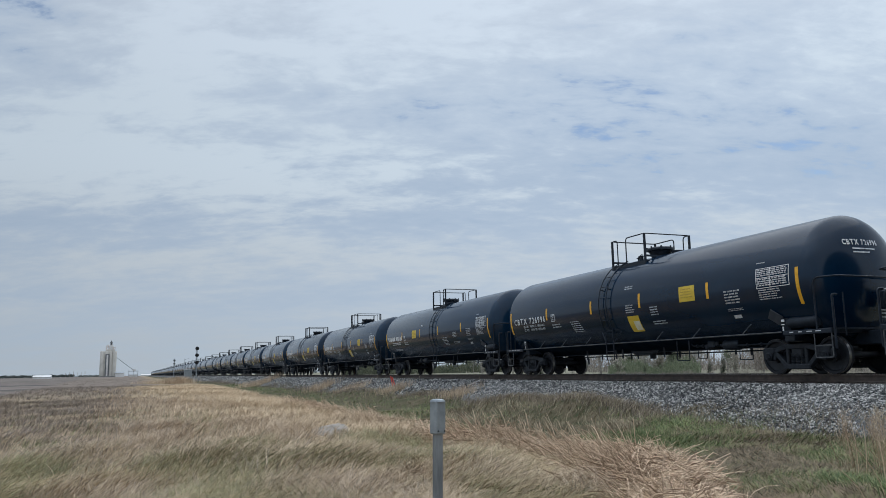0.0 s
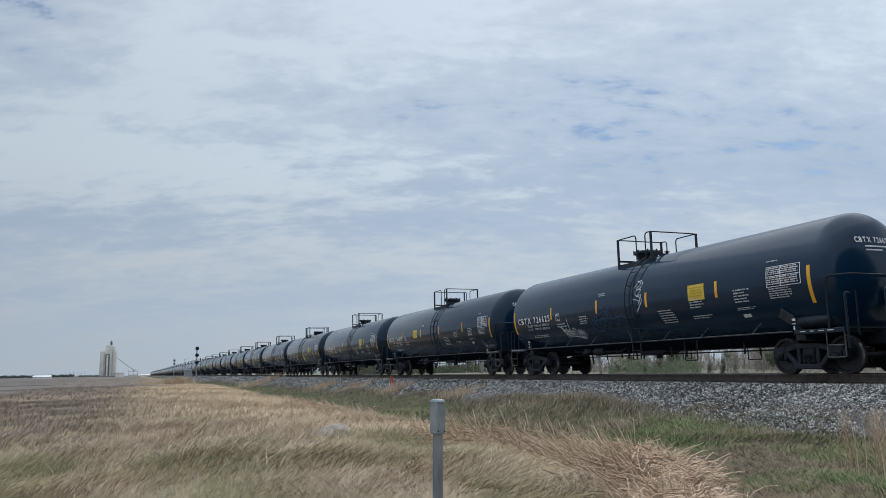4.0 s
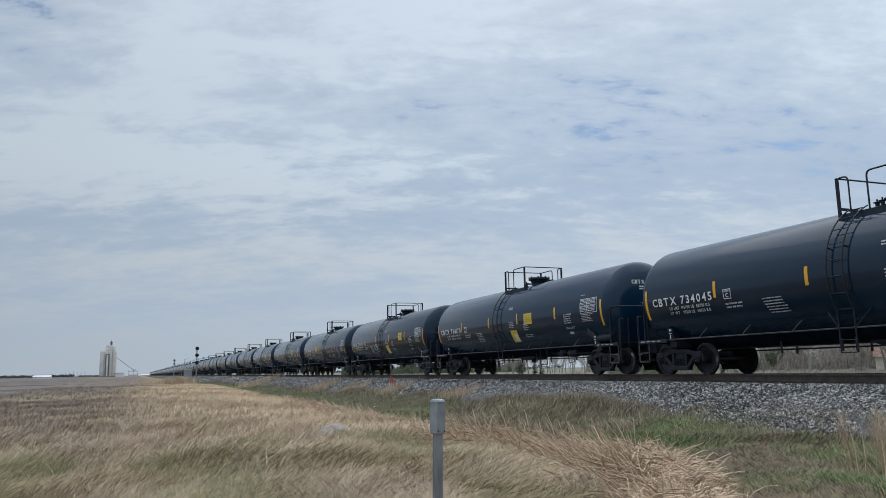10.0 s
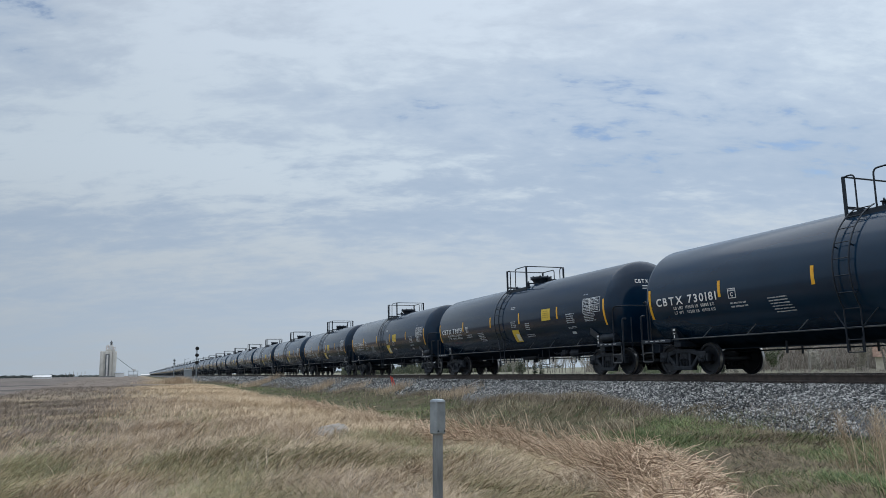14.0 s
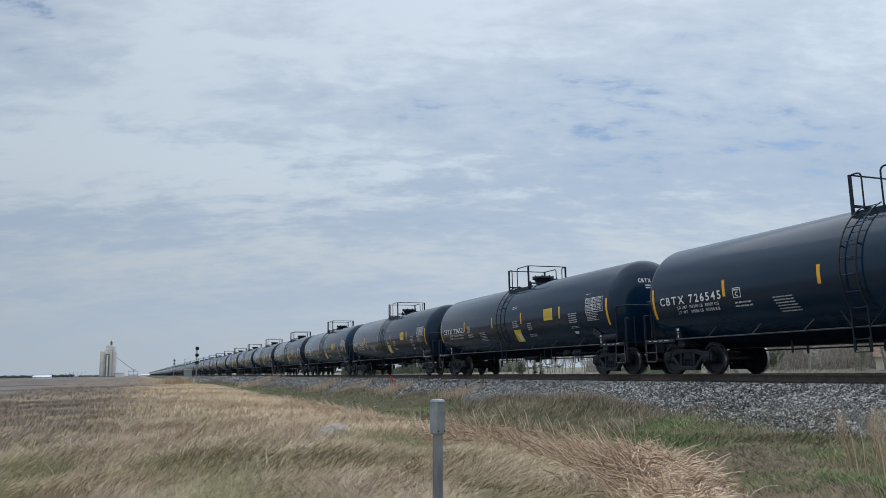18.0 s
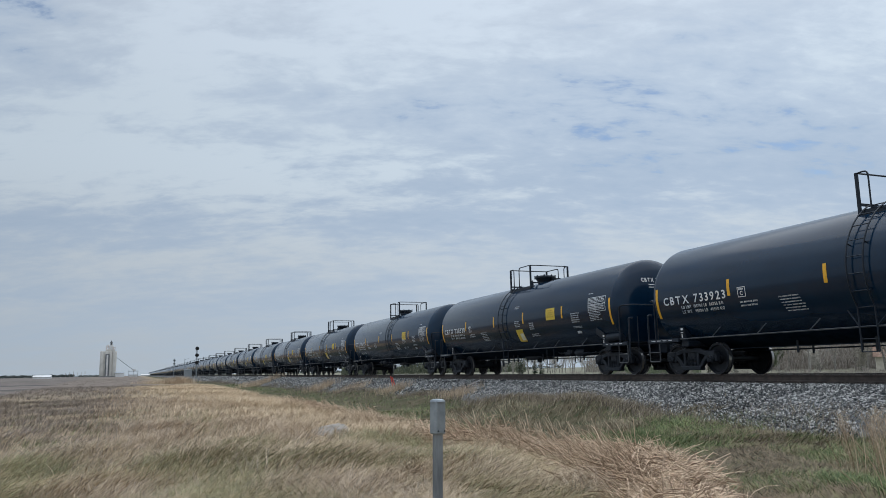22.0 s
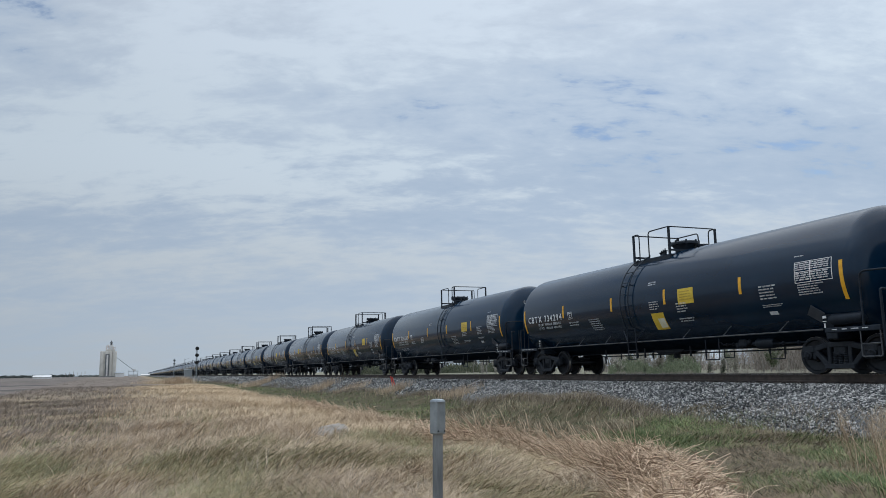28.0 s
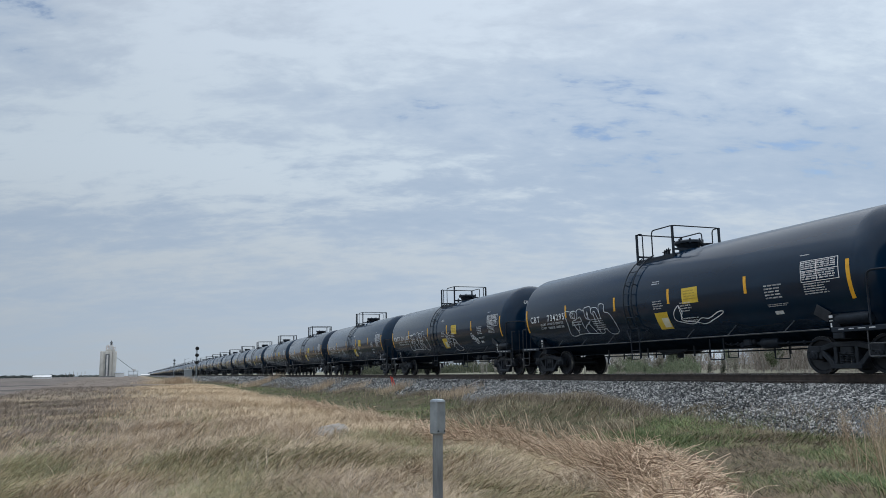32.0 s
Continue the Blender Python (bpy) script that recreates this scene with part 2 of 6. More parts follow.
def ground_material():
    """Dry prairie: straw, green patches, brown weeds and ploughed strips far off."""
    m = bpy.data.materials.new("prairie_ground")
    m.use_nodes = True
    nt = m.node_tree
    b = nt.nodes["Principled BSDF"]
    b.inputs["Roughness"].default_value, b.inputs["Specular IOR Level"].default_value = 0.95, 0.15
    n, l = nt.nodes.new, nt.links.new
    tc = n("ShaderNodeTexCoord")

    def noisy(scale, stretch, lo, hi, a, c):
        mp = n("ShaderNodeMapping")
        mp.inputs["Scale"].default_value = stretch
        l(tc.outputs["Object"], mp.inputs[0])
        t = n("ShaderNodeTexNoise")
        t.inputs["Scale"].default_value, t.inputs["Detail"].default_value, t.inputs["Roughness"].default_value = scale, 7, 0.62
        l(mp.outputs[0], t.inputs["Vector"])
        r = n("ShaderNodeValToRGB")
        r.color_ramp.elements[0].position, r.color_ramp.elements[0].color = lo, (*a, 1)
        r.color_ramp.elements[1].position, r.color_ramp.elements[1].color = hi, (*c, 1)
        l(t.outputs[0], r.inputs[0])
        return r.outputs[0]

    def blend(f, a, c):
        mx = n("ShaderNodeMix")
        mx.data_type = "RGBA"
        l(f, mx.inputs[0]), l(a, mx.inputs[6]), l(c, mx.inputs[7])
        return mx.outputs[2]

    tan = noisy(9, (1, 1, 1), 0.3, 0.7, (0.14, 0.10, 0.062), (0.40, 0.305, 0.20))
    green = noisy(12, (1, 1, 1), 0.3, 0.7, (0.05, 0.07, 0.025), (0.14, 0.17, 0.065))
    base = blend(noisy(0.25, (1, 1, 1), 0.52, 0.68, (0, 0, 0), (0.75, 0.75, 0.75)), tan, green)
    plough = noisy(0.05, (0.15, 1.0, 1), 0.42, 0.56, (0.085, 0.074, 0.068), (0.19, 0.158, 0.135))
    # the verge gives way to ploughed land beyond a boundary along the line
    sep = n("ShaderNodeSeparateXYZ")
    l(tc.outputs["Object"], sep.inputs[0])
    far = n("ShaderNodeMapRange")
    far.inputs[1].default_value, far.inputs[2].default_value = 60, 90
    l(sep.outputs[1], far.inputs[0])
    edge = n("ShaderNodeMath")
    edge.operation = "MULTIPLY_ADD"
    l(sep.outputs[1], edge.inputs[0])
    edge.inputs[1].default_value, edge.inputs[2].default_value = 0.05, 7.0
    beyond = n("ShaderNodeMath")
    beyond.operation = "ADD"
    l(sep.outputs[0], beyond.inputs[0]), l(edge.outputs[0], beyond.inputs[1])
    left = n("ShaderNodeMapRange")
    left.inputs[1].default_value, left.inputs[2].default_value = 1.5, -1.5
    l(beyond.outputs[0], left.inputs[0])
    both = n("ShaderNodeMath")
    both.operation = "MULTIPLY"
    l(far.outputs[0], both.inputs[0]), l(left.outputs[0], both.inputs[1])
    # dull brown weeds cover the verge further out
    out, by = n("ShaderNodeMapRange"), n("ShaderNodeMapRange")
    out.inputs[1].default_value, out.inputs[2].default_value = 50, 110
    by.inputs[1].default_value, by.inputs[2].default_value = 5.5, -0.5
    l(sep.outputs[1], out.inputs[0]), l(sep.outputs[0], by.inputs[0])
    dull = n("ShaderNodeMath")
    dull.operation = "MULTIPLY"
    l(out.outputs[0], dull.inputs[0]), l(by.outputs[0], dull.inputs[1])
    base = blend(dull.outputs[0], base, noisy(0.3, (1, 0.4, 1), 0.35, 0.65, (0.12, 0.098, 0.082), (0.23, 0.185, 0.15)))
    base = blend(both.outputs[0], base, plough)
    # the greener strip between ditch and bank
    rise, fall = n("ShaderNodeMapRange"), n("ShaderNodeMapRange")
    rise.inputs[1].default_value, rise.inputs[2].default_value = 7.0, 9.5
    fall.inputs[1].default_value, fall.inputs[2].default_value = 13.5, 12.6
    l(sep.outputs[0], rise.inputs[0]), l(sep.outputs[0], fall.inputs[0])
    strip = n("ShaderNodeMath")
    strip.operation = "MULTIPLY"
    l(rise.outputs[0], strip.inputs[0]), l(fall.outputs[0], strip.inputs[1])
    base = blend(strip.outputs[0], base, noisy(2.2, (1, 1, 1), 0.38, 0.62, (0.045, 0.05, 0.022), (0.12, 0.095, 0.06)))
    # the dull pasture beyond the track
    over = n("ShaderNodeMapRange")
    over.inputs[1].default_value, over.inputs[2].default_value = 19, 23
    l(sep.outputs[0], over.inputs[0])
    base = blend(over.outputs[0], base, noisy(0.4, (1, 1, 1), 0.35, 0.65, (0.13, 0.125, 0.085), (0.25, 0.235, 0.175)))
    l(base, b.inputs["Base Color"])
    t2 = n("ShaderNodeTexNoise")
    t2.inputs["Scale"].default_value, t2.inputs["Detail"].default_value = 14, 6
    l(tc.outputs["Object"], t2.inputs["Vector"])
    bp = n("ShaderNodeBump")
    bp.inputs["Strength"].default_value, bp.inputs["Distance"].default_value = 0.8, 0.06
    l(t2.outputs[0], bp.inputs["Height"])
    l(bp.outputs[0], b.inputs["Normal"])
    return m


GROUND = ground_material()


# ---- small tools ----
def mesh_of(name, bm, material, smooth=False):
    me = bpy.data.meshes.new(name)
    bmesh.ops.recalc_face_normals(bm, faces=bm.faces[:])
    if smooth:
        for f in bm.faces:
            f.smooth = True
    bm.to_mesh(me)
    bm.free()
    me.materials.append(material)
    if smooth:
        me.set_sharp_from_angle(angle=radians(35))
    return me


def part(name, bm, material, parent, label="", at=None, smooth=False):
    """One mesh under a thing or under a part."""
    ob = new(name, mesh_of(name, bm, material, smooth) if isinstance(bm, bmesh.types.BMesh) else bm)
    ob.parent = parent
    if at is not None:
        ob.matrix_basis = at
    if label:
        tagged(ob, label)
    return ob


def thing(name, label, category, group="", at=None, kind=""):
    ob = new(name)
    ob.empty_display_size = 0.3
    if at is not None:
        ob.matrix_basis = at
    return tagged(ob, label, category, group, kind)


def solid(name, bm, material, label, category="", group="", kind="", at=None, smooth=False):
    ob = new(name, mesh_of(name, bm, material, smooth) if isinstance(bm, bmesh.types.BMesh) else bm)
    if at is not None:
        ob.matrix_basis = at
    return tagged(ob, label, category, group, kind)


def box(bm, c, s, rot=None, bevel=0.0):
    m = Matrix.Translation(c) @ (rot or Matrix.Identity(4)) @ Matrix.Diagonal((*s, 1))
    got = bmesh.ops.create_cube(bm, size=1, matrix=m)
    if bevel:
        edges = list({e for v in got["verts"] for e in v.link_edges})
        bmesh.ops.bevel(bm, geom=edges, offset=bevel, segments=1, affect="EDGES", profile=0.7)
    return bm


def tube(bm, pts, r, seg=6, closed=False):
    """A round bar along a line of points."""
    pts = [Vector(p) for p in pts]
    rings = []
    side = None
    for i, p in enumerate(pts):
        a, b = pts[max(i - 1, 0)], pts[min(i + 1, len(pts) - 1)]
        d = (b - a).normalized()
        if side is None:
            side = d.orthogonal().normalized()
        side = (side - d * side.dot(d)).normalized()
        other = d.cross(side)
        rr = r[i] if isinstance(r, (list, tuple)) else r
        rings.append([bm.verts.new(p + (side * math.cos(k * math.tau / seg) + other * math.sin(k * math.tau / seg)) * rr) for k in range(seg)])
    for a, b in zip(rings, rings[1:]):
        for k in range(seg):
            bm.faces.new((a[k], a[(k + 1) % seg], b[(k + 1) % seg], b[k]))
    bm.faces.new(rings[0][::-1])
    bm.faces.new(rings[-1])
    return bm


def bend(points, radius, steps=4):
    """Rounds the corners of a polyline."""
    pts = [Vector(p) for p in points]
    out = [pts[0]]
    for a, b, c in zip(pts, pts[1:], pts[2:]):
        r = min(radius, (a - b).length * 0.45, (c - b).length * 0.45)
        p, q = b + (a - b).normalized() * r, b + (c - b).normalized() * r
        for k in range(steps + 1):
            s = k / steps
            out.append(p * (1 - s) ** 2 + b * 2 * s * (1 - s) + q * s * s)
    return out + [pts[-1]]


def lathe(bm, profile, seg, axis="y", at=(0, 0, 0), a0=0.0, a1=math.tau):
    """Turns (radius, along) pairs round an axis."""
    full = a1 - a0 > math.tau - 1e-6
    count = seg if full else seg + 1
    rings = []
    for r, h in profile:
        ring = []
        for k in range(count if r > 1e-6 else 1):
            a = a0 + (a1 - a0) * k / seg
            u, v = r * math.cos(a), r * math.sin(a)
            q = {"y": (u, h, v), "x": (h, u, v), "z": (u, v, h)}[axis]
            ring.append(bm.verts.new(Vector(q) + Vector(at)))
        rings.append(ring)
    for a, b in zip(rings, rings[1:]):
        for k in range(seg):
            k2 = (k + 1) % count
            if len(a) == 1 and len(b) == 1:
                continue
            if len(a) == 1:
                bm.faces.new((a[0], b[k], b[k2]))
            elif len(b) == 1:
                bm.faces.new((a[k], b[0], a[k2]))
            else:
                bm.faces.new((a[k], b[k], b[k2], a[k2]))
    return bm


def quick_mesh(name, verts, faces_flat, face_sizes, material):
    """A large mesh from numpy arrays."""
    me = bpy.data.meshes.new(name)
    me.vertices.add(len(verts))
    me.vertices.foreach_set("co", np.asarray(verts, dtype=np.float32).ravel())
    me.loops.add(len(faces_flat))
    me.loops.foreach_set("vertex_index", np.asarray(faces_flat, dtype=np.int32))
    me.polygons.add(len(face_sizes))
    starts = np.concatenate(([0], np.cumsum(face_sizes)[:-1])).astype(np.int32)
    me.polygons.foreach_set("loop_start", starts)
    me.update(calc_edges=True)
    me.validate()
    me.materials.append(material)
    return me


# ---- ground ----
def ground_z(x, y):
    """Height of the land: level verge, shallow ditch, railway bank, and the lower field beyond."""
    x, y = np.asarray(x, float), np.asarray(y, float)
    z = np.zeros_like(x + y)
    z = z + np.interp(x, [-4000, -60, 4, 8, 9.5, 11.2, 12.5, 14.75, 18.1, 20.6, 24, 60, 4000],
                      [-0.6, -0.15, 0.0, 0.0, -0.12, 0.0, 0.17, 1.0, 1.0, -0.1, -0.25, -0.35, -0.4])
    near = np.exp(-((x + 2) / 60) ** 2 - (y / 120) ** 2) * (np.clip((11.5 - x) / 3, 0, 1))
    z = z + near * (0.09 * np.sin(x * 0.9 + 0.4 * y) * np.cos(y * 0.43 + 1.0) + 0.06 * np.sin(2.1 * x - 1.3 * y))
    # low mounds of old grass along the foot of the bank
    for mx, my, mr, mh in ((11.6, 19.0, 2.2, 0.56), (11.9, 23.5, 3.0, 0.42), (11.2, 15.3, 1.6, 0.14), (12.0, 33, 3.0, 0.3), (12.0, 44, 4, 0.3)):
        z = z + mh * np.exp(-((x - mx) ** 2 / 1.1 + (y - my) ** 2 / mr ** 2))
    return z


def make_ground():
    xs = np.concatenate((-np.geomspace(4200, 30, 22), np.arange(-29, 4, 1.0), np.arange(4, 22, 0.35), np.arange(22, 60, 3), np.geomspace(60, 4200, 22)))
    ys = np.concatenate((-np.geomspace(4200, 12, 18), np.arange(-11, 60, 0.8), np.geomspace(60, 4200, 40)))
    gx, gy = np.meshgrid(xs, ys)
    v = np.stack((gx, gy, ground_z(gx, gy)), -1).reshape(-1, 3)
    w, h = len(xs), len(ys)
    i = (np.arange(h - 1)[:, None] * w + np.arange(w - 1)[None, :]).ravel()
    f = np.stack((i, i + 1, i + w + 1, i + w), -1).ravel()
    me = quick_mesh("ground", v, f, np.full(len(i), 4), GROUND)
    solid("ground", me, GROUND, "dry prairie ground with straw-coloured grass and ploughed strips", "ground", kind="structure")


make_ground()


def make_ballast():
    """The bed of crushed stone: one sheet over the bank, and loose stones on its near face."""
    xs = [12.2, 12.9, 13.4, 13.9, 14.4, 14.75, 15.0, 15.9, 17.0, 17.8, 18.1, 18.9, 19.9]
    zs = [0.03, 0.35, 0.52, 0.70, 0.87, 0.98, 1.0, 0.99, 0.99, 1.0, 0.98, 0.68, 0.2]
    ys = np.concatenate((np.arange(-60, 120, 1.5), np.geomspace(120, 2600, 40)))
    rng = np.random.default_rng(5)
    gx, gy = np.meshgrid(xs, ys)
    gz = np.broadcast_to(zs, gx.shape) + 0.03 + rng.uniform(-0.025, 0.025, gx.shape)
    v = np.stack((gx + np.where(gx < 13, rng.uniform(-0.25, 0.25, gx.shape), 0), gy, gz), -1).reshape(-1, 3)
    w, h = gx.shape[1], gx.shape[0]
    i = (np.arange(h - 1)[:, None] * w + np.arange(w - 1)[None, :]).ravel()
    f = np.stack((i, i + 1, i + w + 1, i + w), -1).ravel()
    bed = quick_mesh("ballast_bed", v, f, np.full(len(i), 4), BALLAST)
    ob = solid("ballast", bed, BALLAST, "bank of grey crushed-stone ballast under the track", "ballast", kind="structure")
    # stones: skewed octahedra, thick near the camera
    count = 88000
    y = np.concatenate((rng.uniform(6.5, 14, 18000), rng.uniform(6.5, 30, 47000), rng.uniform(30, 95, 16000), rng.uniform(95, 230, 7000)))
    x = rng.uniform(12.2, 15.35, count)
    keep = rng.uniform(0, 1, count) < np.clip((x - 12.1) / 0.5, 0.15, 1)
    x, y = x[keep], y[keep]
    c = len(x)
    z = np.interp(x, xs, zs) + 0.035
    size = rng.uniform(0.015, 0.040, c) * np.where(y > 95, 3.2, np.where(y > 30, 1.5, 1.0))
    octa = np.array([(1, 0, 0), (-1, 0, 0), (0, 1, 0), (0, -1, 0), (0, 0, 1), (0, 0, -1)], float)
    q = rng.normal(size=(c, 4))
    q /= np.linalg.norm(q, axis=1, keepdims=True)
    a, b, cc, d = q.T
    rot = np.stack((1 - 2 * (cc * cc + d * d), 2 * (b * cc - a * d), 2 * (b * d + a * cc),
                    2 * (b * cc + a * d), 1 - 2 * (b * b + d * d), 2 * (cc * d - a * b),
                    2 * (b * d - a * cc), 2 * (cc * d + a * b), 1 - 2 * (b * b + cc * cc)), -1).reshape(c, 3, 3)
    shape = octa[None] * rng.uniform(0.65, 1.25, (c, 6, 1)) + rng.uniform(-0.2, 0.2, (c, 6, 3))
    pts = np.einsum("nij,nkj->nki", rot, shape) * size[:, None, None] + np.stack((x, y, z), -1)[:, None, :]
    tri = np.array([(0, 2, 4), (2, 1, 4), (1, 3, 4), (3, 0, 4), (2, 0, 5), (1, 2, 5), (3, 1, 5), (0, 3, 5)])
    faces = (tri[None] + (np.arange(c) * 6)[:, None, None]).ravel()
    me = quick_mesh("ballast_stones", pts.reshape(-1, 3), faces, np.full(c * 8, 3), STONE)
    st = new("loose_stones", me)
    st.parent = ob
    tagged(st, kind="stuff")


make_ballast()


# ---- track ----
def make_track():
    prof = [(-0.07, 0.0), (0.07, 0.0), (0.07, 0.012), (0.012, 0.035), (0.009, 0.142), (0.037, 0.152), (0.037, 0.186), (-0.037, 0.186), (-0.037, 0.152), (-0.009, 0.142), (-0.012, 0.035), (-0.07, 0.012)]
    track = thing("track", "single railway track of rusty rails on wooden ties", "railway track", kind="structure")
    for side in (-0.755, 0.755):
        bm = bmesh.new()
        ends = []
        for y in (-70.0, 2500.0):
            ends.append([bm.verts.new((TX + side + px, y, RZ - 0.186 + pz - 0.001)) for px, pz in prof])
        for k in range(len(prof)):
            k2 = (k + 1) % len(prof)
            bm.faces.new((ends[0][k], ends[0][k2], ends[1][k2], ends[1][k]))
        part("rail", bm, RAILSIDE, track, "rust-brown steel rail")
        bm = bmesh.new()
        box(bm, (TX + side, 1215, RZ - 0.002), (0.06, 2570, 0.004))
        part("rail_head", bm, RAILTOP, track, "polished running surface")
    bm = bmesh.new()
    box(bm, (0, 0, 0), (2.6, 0.23, 0.17), bevel=0.012)
    tie = mesh_of("tie", bm, TIE)
    bm = bmesh.new()
    box(bm, (0, 0, 0), (0.19, 0.36, 0.022), bevel=0.004)
    for sx in (-0.07, 0.07):
        box(bm, (sx, 0.13, 0.02), (0.03, 0.03, 0.03))
    plate = mesh_of("tie_plate", bm, RAILSIDE)
    rng = random.Random(4)
    for i in range(150):
        y = 2.0 + i * 0.52
        t = part("tie", tie, TIE, track, at=pose(TX + rng.uniform(-0.04, 0.04), y, 0.977, 0, 0, rng.uniform(-0.8, 0.8)))
        if i < 90:
            part("tie_plate", plate, RAILSIDE, t, at=pose(-0.755, 0, 0.085))
    bm = bmesh.new()
    for i in range(-110, 0):
        box(bm, (TX, 2.0 + i * 0.52, 0.977), (2.6, 0.23, 0.17))
    for i in range(150, 700):
        box(bm, (TX, 2.0 + i * 0.52, 0.977), (2.6, 0.23, 0.17))
    tagged(part("far_ties", bm, TIE, track), kind="stuff")


make_track()


# ---- tank cars: +y is the way the train runs, -x faces the camera, z = 0 is the rail head ----
R, ZC = 1.60, 2.342
TRUCK_Y = 7.005


def on_tank(y, deg, lift=0.006):
    a = math.asin(max(-1.0, min(1.0, (2.365 - ZC + 1.55 * math.sin(radians(deg))) / R)))
    return Vector((-(R + lift) * math.cos(a), y, ZC + (R + lift) * math.sin(a)))


def patch(bm, y0, y1, d0, d1, lift=0.006, steps=0):
    """A thin sheet that lies on the shell, from y0 to y1 and from d0 to d1 degrees."""
    n = steps or max(1, int(abs(d1 - d0) / 5))
    rows = [(bm.verts.new(on_tank(y0, d0 + (d1 - d0) * k / n, lift)), bm.verts.new(on_tank(y1, d0 + (d1 - d0) * k / n, lift))) for k in range(n + 1)]
    for a, b in zip(rows, rows[1:]):
        bm.faces.new((a[0], a[1], b[1], b[0]))
    return bm


def wrap_on_tank(me, y0, deg, lift=0.008):
    """Bends flat lettering (x to the right, y up) onto the shell; the text runs towards -y."""
    bm = bmesh.new()
    bm.from_mesh(me)
    ys = [v.co.y for v in bm.verts]
    lo, hi = min(ys), max(ys)
    k = lo + 0.07
    while k < hi:
        bmesh.ops.bisect_plane(bm, geom=bm.verts[:] + bm.edges[:] + bm.faces[:], plane_co=(0, k, 0), plane_no=(0, 1, 0))
        k += 0.07
    for v in bm.verts:
        v.co = on_tank(y0 - v.co.x, deg + math.degrees(v.co.y / R), lift)
    for f in bm.faces:
        f.normal_update()
    return bm


def lettering(text, height, width=0.0, gap=0.17):
    """Flat mesh of a line of text, letters that high, stretched to that width."""
    verts, faces, pen = [], [], 0.0
    for ch in text:
        if ch == " ":
            pen += 0.55
            continue
        gv, gf, gw = GLYPH[ch]
        base = len(verts)
        verts += [(x + pen, y) for x, y in gv]
        faces += [[base + k for k in f] for f in gf]
        pen += gw + gap
    sx = (width or height * pen) / (pen - gap)
    me = bpy.data.meshes.new("lettering")
    me.from_pydata([(x * sx, y * height, 0) for x, y in verts], [], faces)
    return me


def bars(bm, y0, y1, d0, d1, rows, rng, ragged=0.3, fill=0.5, indent=0.0):
    """Lines of stencil too small to read: plain bars in place of the letters."""
    step = (d1 - d0) / rows
    for r in range(rows):
        top = d0 + step * r
        y = y0 - indent * r
        end = y0 + (y1 - y0) * (1 - rng.uniform(0, ragged)) - indent * r
        tall = abs(radians(step * fill)) * 1.55
        while y > end + 0.03:
            stop = max(end, y - tall * rng.uniform(2.0, 6.0))
            while y > stop + 0.02:
                w = tall * rng.uniform(0.45, 0.75)
                patch(bm, y, y - w, top, top + step * fill * rng.uniform(0.85, 1.0), 0.006, 1)
                y -= w + tall * 0.28
            y -= tall * 0.6
    return bm


def beam(bm, a, b, w, t, x):
    """A flat bar in the yz plane from a to b, w wide and t thick, centred on x."""
    (ya, za), (yb, zb) = a, b
    d = Vector((0, yb - ya, zb - za))
    m = Matrix.Rotation(math.atan2(zb - za, yb - ya), 4, "X")
    box(bm, (x, (ya + yb) / 2, (za + zb) / 2), (t, d.length, w), m, bevel=0.018)


def side_frame_mesh():
    bm = bmesh.new()
    # arched top member, tension member, columns
    beam(bm, (-0.72, 0.60), (-0.3, 0.70), 0.13, 0.15, 0)
    beam(bm, (-0.35, 0.70), (0.35, 0.70), 0.13, 0.15, 0)
    beam(bm, (0.72, 0.60), (0.3, 0.70), 0.13, 0.15, 0)
    for s in (-1, 1):
        beam(bm, (s * 0.70, 0.60), (s * 1.05, 0.60), 0.16, 0.2, 0)
        beam(bm, (s * 0.72, 0.58), (s * 0.36, 0.22), 0.12, 0.14, 0)
        beam(bm, (s * 0.29, 0.22), (s * 0.29, 0.70), 0.10, 0.14, 0)
        beam(bm, (s * 1.06, 0.62), (s * 1.06, 0.38), 0.08, 0.16, 0)
        beam(bm, (s * 0.70, 0.58), (s * 0.73, 0.36), 0.09, 0.15, 0)
        box(bm, (0, s * 0.889, 0.53), (0.16, 0.26, 0.10), bevel=0.015)
    beam(bm, (-0.42, 0.19), (0.42, 0.19), 0.12, 0.2, 0)
    return mesh_of("side_frame", bm, TRUCK)


def spring_mesh():
    bm = bmesh.new()
    prof = [(0.0, 0.25)]
    for k in range(7):
        prof += [(0.05, 0.25 + k * 0.04), (0.07, 0.265 + k * 0.04), (0.07, 0.275 + k * 0.04), (0.05, 0.288 + k * 0.04)]
    lathe(bm, prof + [(0.0, 0.54)], 10, "z")
    return mesh_of("spring", bm, TRUCK)


def wheelset_mesh():
    bm = bmesh.new()
    for s in (-1, 1):
        f = [(0.0, 0.685), (0.10, 0.685), (0.13, 0.70), (0.36, 0.725), (0.39, 0.70), (0.478, 0.70), (0.483, 0.715), (0.476, 0.733), (0.459, 0.742), (0.455, 0.828), (0.446, 0.838), (0.385, 0.838), (0.36, 0.80), (0.16, 0.765), (0.14, 0.84), (0.08, 0.85), (0.08, 0.90), (0.0, 0.90)]
        lathe(bm, [(r, s * h) for r, h in f], 36, "x")
    lathe(bm, [(0.085, -0.69), (0.08, 0), (0.085, 0.69)], 14, "x")
    return mesh_of("wheelset", bm, WHEEL, True)


